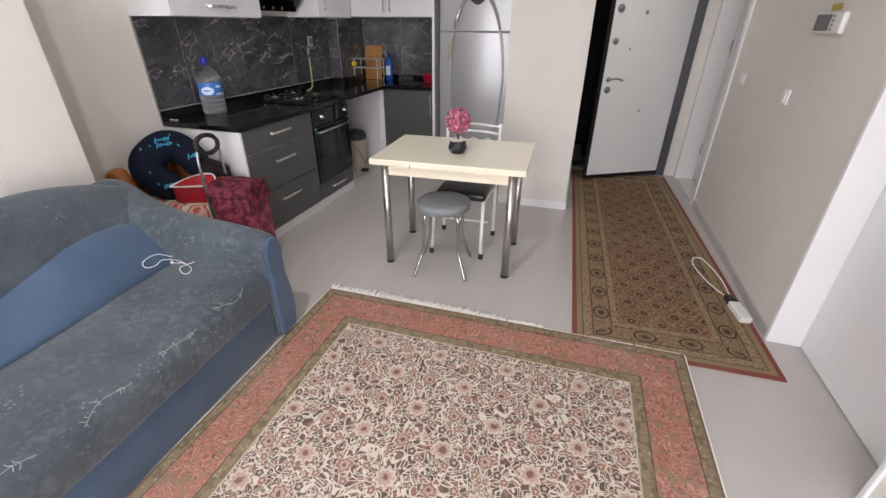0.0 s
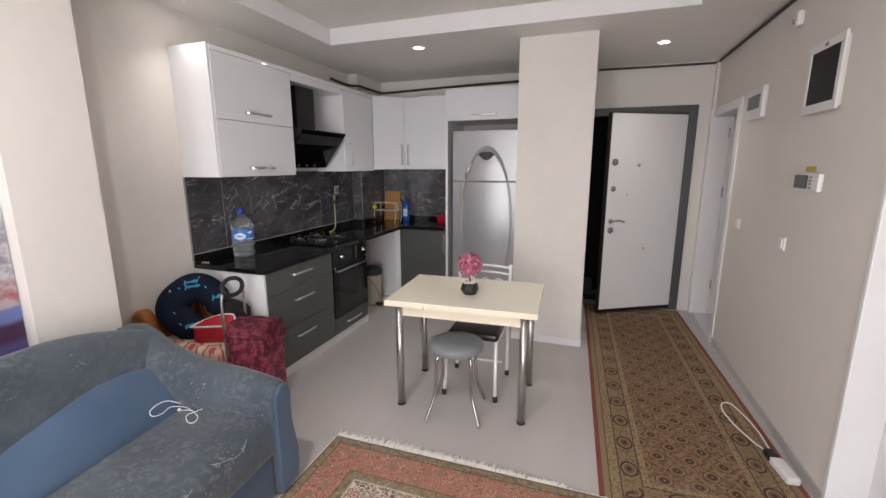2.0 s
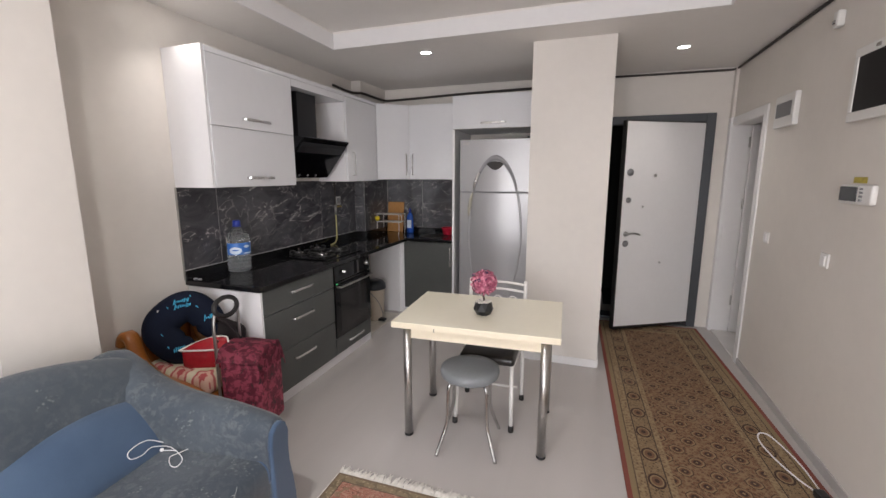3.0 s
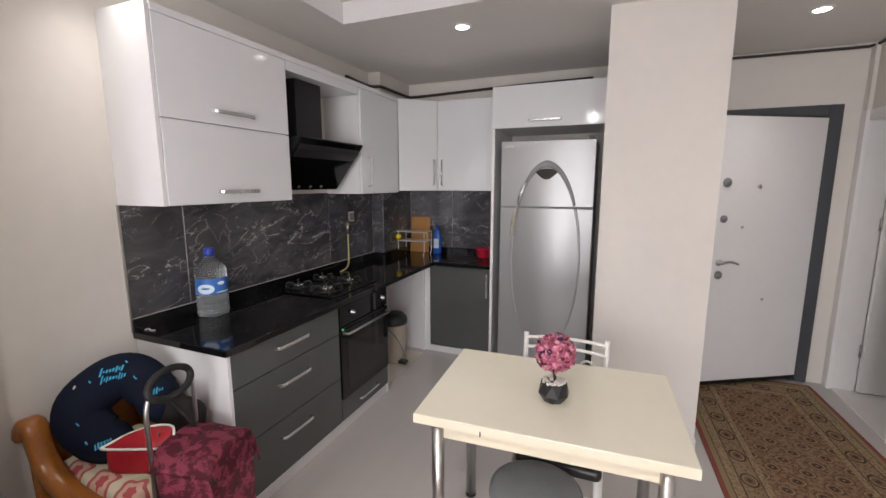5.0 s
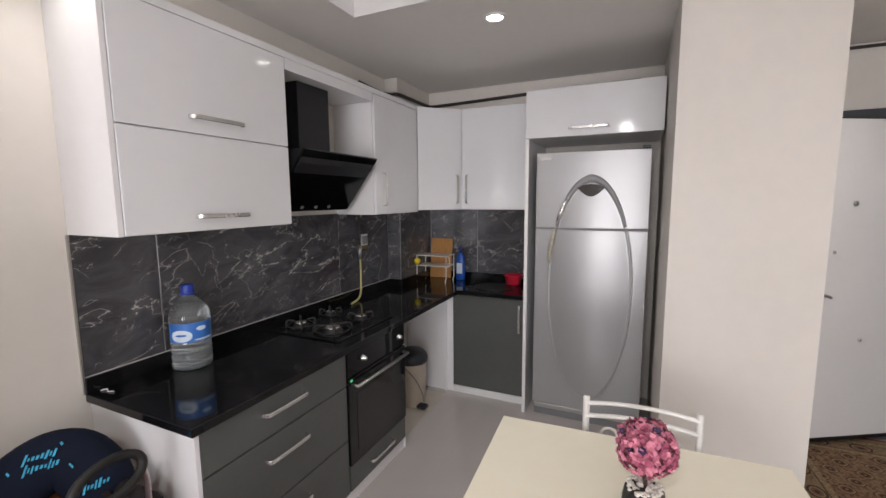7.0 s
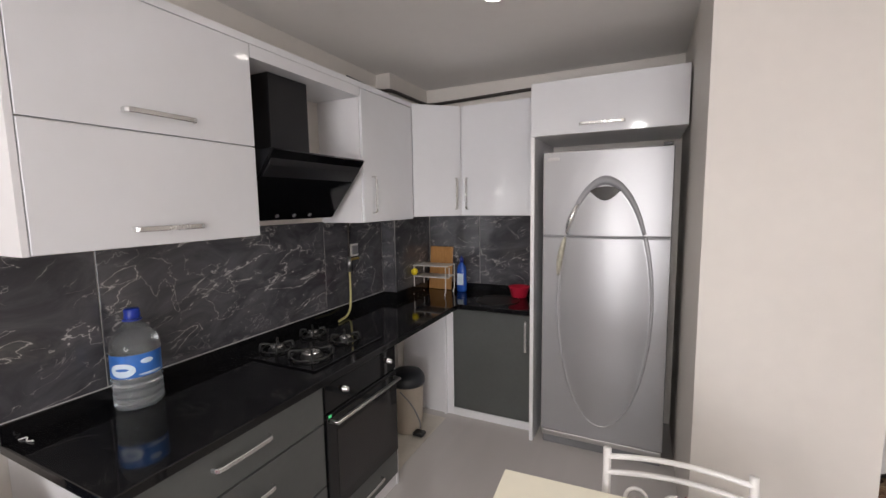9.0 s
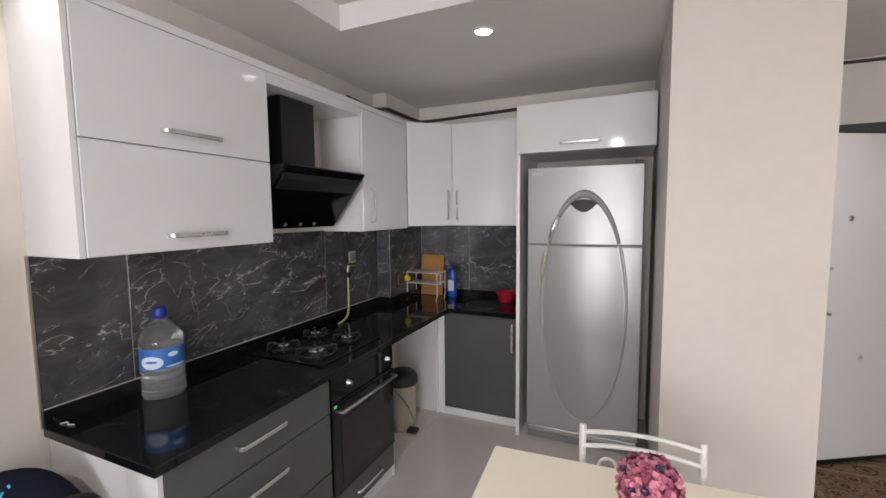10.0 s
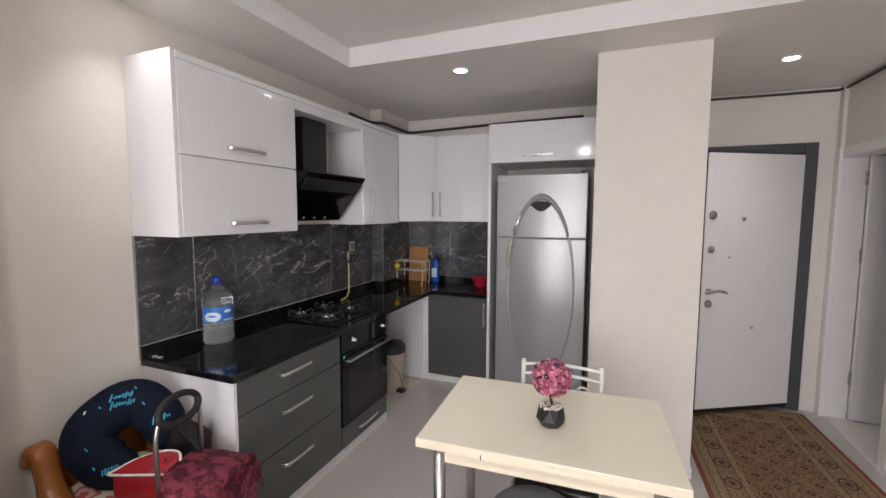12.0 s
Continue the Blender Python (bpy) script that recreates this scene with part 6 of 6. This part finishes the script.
part("piping", sweep(B(), curve([(-0.124, -0.03, 0.115), (-0.11, -0.062, 0.114), (0.1, -0.063, 0.114), (0.124, -0.045, 0.116), (0.126, 0.0, 0.128), (0.112, 0.04, 0.163), (0.07, 0.05, 0.17), (0.02, 0.045, 0.164), (-0.06, 0.025, 0.14), (-0.124, -0.03, 0.115)]), 0.0055, 6), M_PIPING, rbg, "white piping", True)
part("zip_pull", bx(0.07, 0.078, -0.012, -0.004, 0.135, 0.16, bevel=0.002), M_CHROME, rbg)

hg = thing("handbag", (-2.06, 2.3, 0.47), "dark leather handbag lying behind the red bag", "bag", rz=20.0, local=True)
bm = bx(-0.13, 0.06, -0.05, 0.05, 0.0, 0.24, bevel=0.035, seg=4)
for v in bm.verts:
    v.co.y *= 1 - 0.5 * max(0, v.co.z) / 0.24
    v.co.y += 0.05 * max(0, v.co.z) ** 2 / 0.06
    v.co.z *= 1.12 - 1.7 * (v.co.x + 0.13)
    v.co += Vector((0, 0, 0.012 * noise.noise(v.co * 12)))
part("body", bm, M_HBAG, hg, "", True)
part("strap", sweep(B(), curve([(-0.1, -0.0, 0.24), (-0.07, -0.04, 0.27), (0.0, -0.06, 0.24), (0.06, -0.06, 0.17), (0.09, -0.05, 0.1)]), 0.009, 8), M_HBAG, hg, "leather strap", True)
part("buckle", bx(0.08, 0.1, -0.06, -0.045, 0.09, 0.12, bevel=0.003), M_CHROME, hg)

tr = thing("shopping_trolley", (-1.962, 2.065, 0), "burgundy camouflage shopping trolley bag", "trolley bag", rz=14.0, local=True)
bm = bx(0.012, 0.265, 0.0, 0.27, 0.1, 0.575, bevel=0.035, seg=4)
for v in bm.verts:
    v.co += Vector((0.014 * noise.noise(v.co * 7), 0.014 * noise.noise(v.co * 7 + Vector((5, 0, 0))), 0.008 * noise.noise(v.co * 9)))
part("bag", bm, M_TROL, tr, "", True)


def flap_fn(u, v):
    x = 0.0 + 0.31 * u
    y = -0.012 + 0.294 * v
    z = 0.592 + 0.035 * math.sin(math.pi * v) * (1 - 0.4 * u) + 0.012 * noise.noise((x * 9, y * 9, 3))
    if u > 0.85:
        z -= 0.12 * ((u - 0.85) / 0.15)
        x = 0.262 + 0.02 * (u - 0.85) / 0.15
    if v < 0.06 or v > 0.94:
        z -= 0.045
    return x, y, z


bm = sheet(24, 24, flap_fn)
bmesh.ops.solidify(bm, geom=bm.faces[:], thickness=0.006)
part("flap", bm, M_TROL, tr, "folded-over top flap", True)
for yy in (0.012, 0.258):
    part("post", sweep(B(), curve([(0.0, yy, 0.06), (0.0, yy, 0.6), (0.0, yy, 0.77), (0.0, yy + (0.02 if yy < 0.1 else -0.02), 0.84)]), 0.009, 10), M_STEEL, tr, "grey steel tube", True)
part("grip", sweep(B(), [(0.005 - 0.02 * math.cos(a), 0.135 + 0.108 * math.sin(a), 0.85 + 0.05 * math.cos(a)) for a in (2 * math.pi * i / 32 for i in range(32))], 0.0145, 10, closed=True), M_RUBBER, tr, "black foam loop grip", True)
part("axle", sweep(B(), [(0.0, -0.02, 0.07), (0.0, 0.29, 0.07)], 0.006, 8), M_STEEL, tr, "", True)
for yy in (-0.03, 0.3):
    part("wheel", sweep(B(), [(0.0, yy - 0.012, 0.07), (0.0, yy + 0.012, 0.07)], 0.07, 24), M_RUBBER, tr, "black wheel", True)

# ---- tiles and planks ----
GAP = 0.002
ws = bpy.data.objects["wall_west"]
BASE[ws] = Matrix()
for nm, y0, y1 in (("tile", 2.415, 2.735), ("tile", 2.735, 4.02), ("tile", 4.02, 4.695)):
    part(nm, bx(WL, WL + 0.009, y0 + GAP, y1 - GAP, 0.978, 1.549 if y1 < 3 else 1.575, bevel=0.0015, seg=1), M_MARBLE, ws)
part("grout", bx(WL, WL + 0.006, 2.412, 4.695, 0.977, 1.54), M_BASEB, ws, "pale grout")
M_GROUT = mottled("pale_grout", (0.55, 0.54, 0.53), 0.7, 0.08, 30.0)
part("grout_bead", bx(WL, WL + 0.0105, 2.415, 4.69, 0.9755, 0.9805), M_GROUT, ws, "pale grout bead")
part("tile_trim", bx(WL, WL + 0.012, 2.408, 2.415, 0.911, 1.549), M_STEEL, ws, "thin metal edge trim")
wc = bpy.data.objects["wall_corner_column"]
BASE[wc] = Matrix()
part("tile", bx(WL + 0.01, -2.441, 4.691, 4.70, 0.978, 1.565, bevel=0.0015, seg=1), M_MARBLE, wc)
part("tile", bx(-2.45, -2.441, 4.702, YB - 0.01, 0.978, 1.58, bevel=0.0015, seg=1), M_MARBLE, wc)
part("tile_trim", bx(-2.4425, -2.4385, 4.6895, 4.6935, 0.978, 1.565), M_STEEL, wc, "thin metal edge trim")
wn2 = bpy.data.objects["wall_north"]
BASE[wn2] = Matrix()
for x0, x1 in ((-2.44, -1.95), (-1.95, -1.352)):
    part("tile", bx(x0 + GAP, x1 - GAP, YB - 0.009, YB, 0.978, 1.583, bevel=0.0015, seg=1), M_MARBLE, wn2)
part("grout", bx(-2.44, -1.352, YB - 0.006, YB, 0.977, 1.58), M_BASEB, wn2, "pale grout")

# laminate planks
PW_, PL_ = 0.193, 1.2
plank_mesh = finish(bx(0.0, PW_, 0.0, PL_, -0.009, 0.0), "plank", M_FLOOR)
rng = random.Random(3)
xk = -2.6
while xk < 1.5:
    yk = YS - rng.random() * PL_
    while yk < 5.56:
        p = new("plank", plank_mesh)
        p.location = (xk, yk, 0)
        p.parent = floor_base
        yk += PL_
    xk += PW_
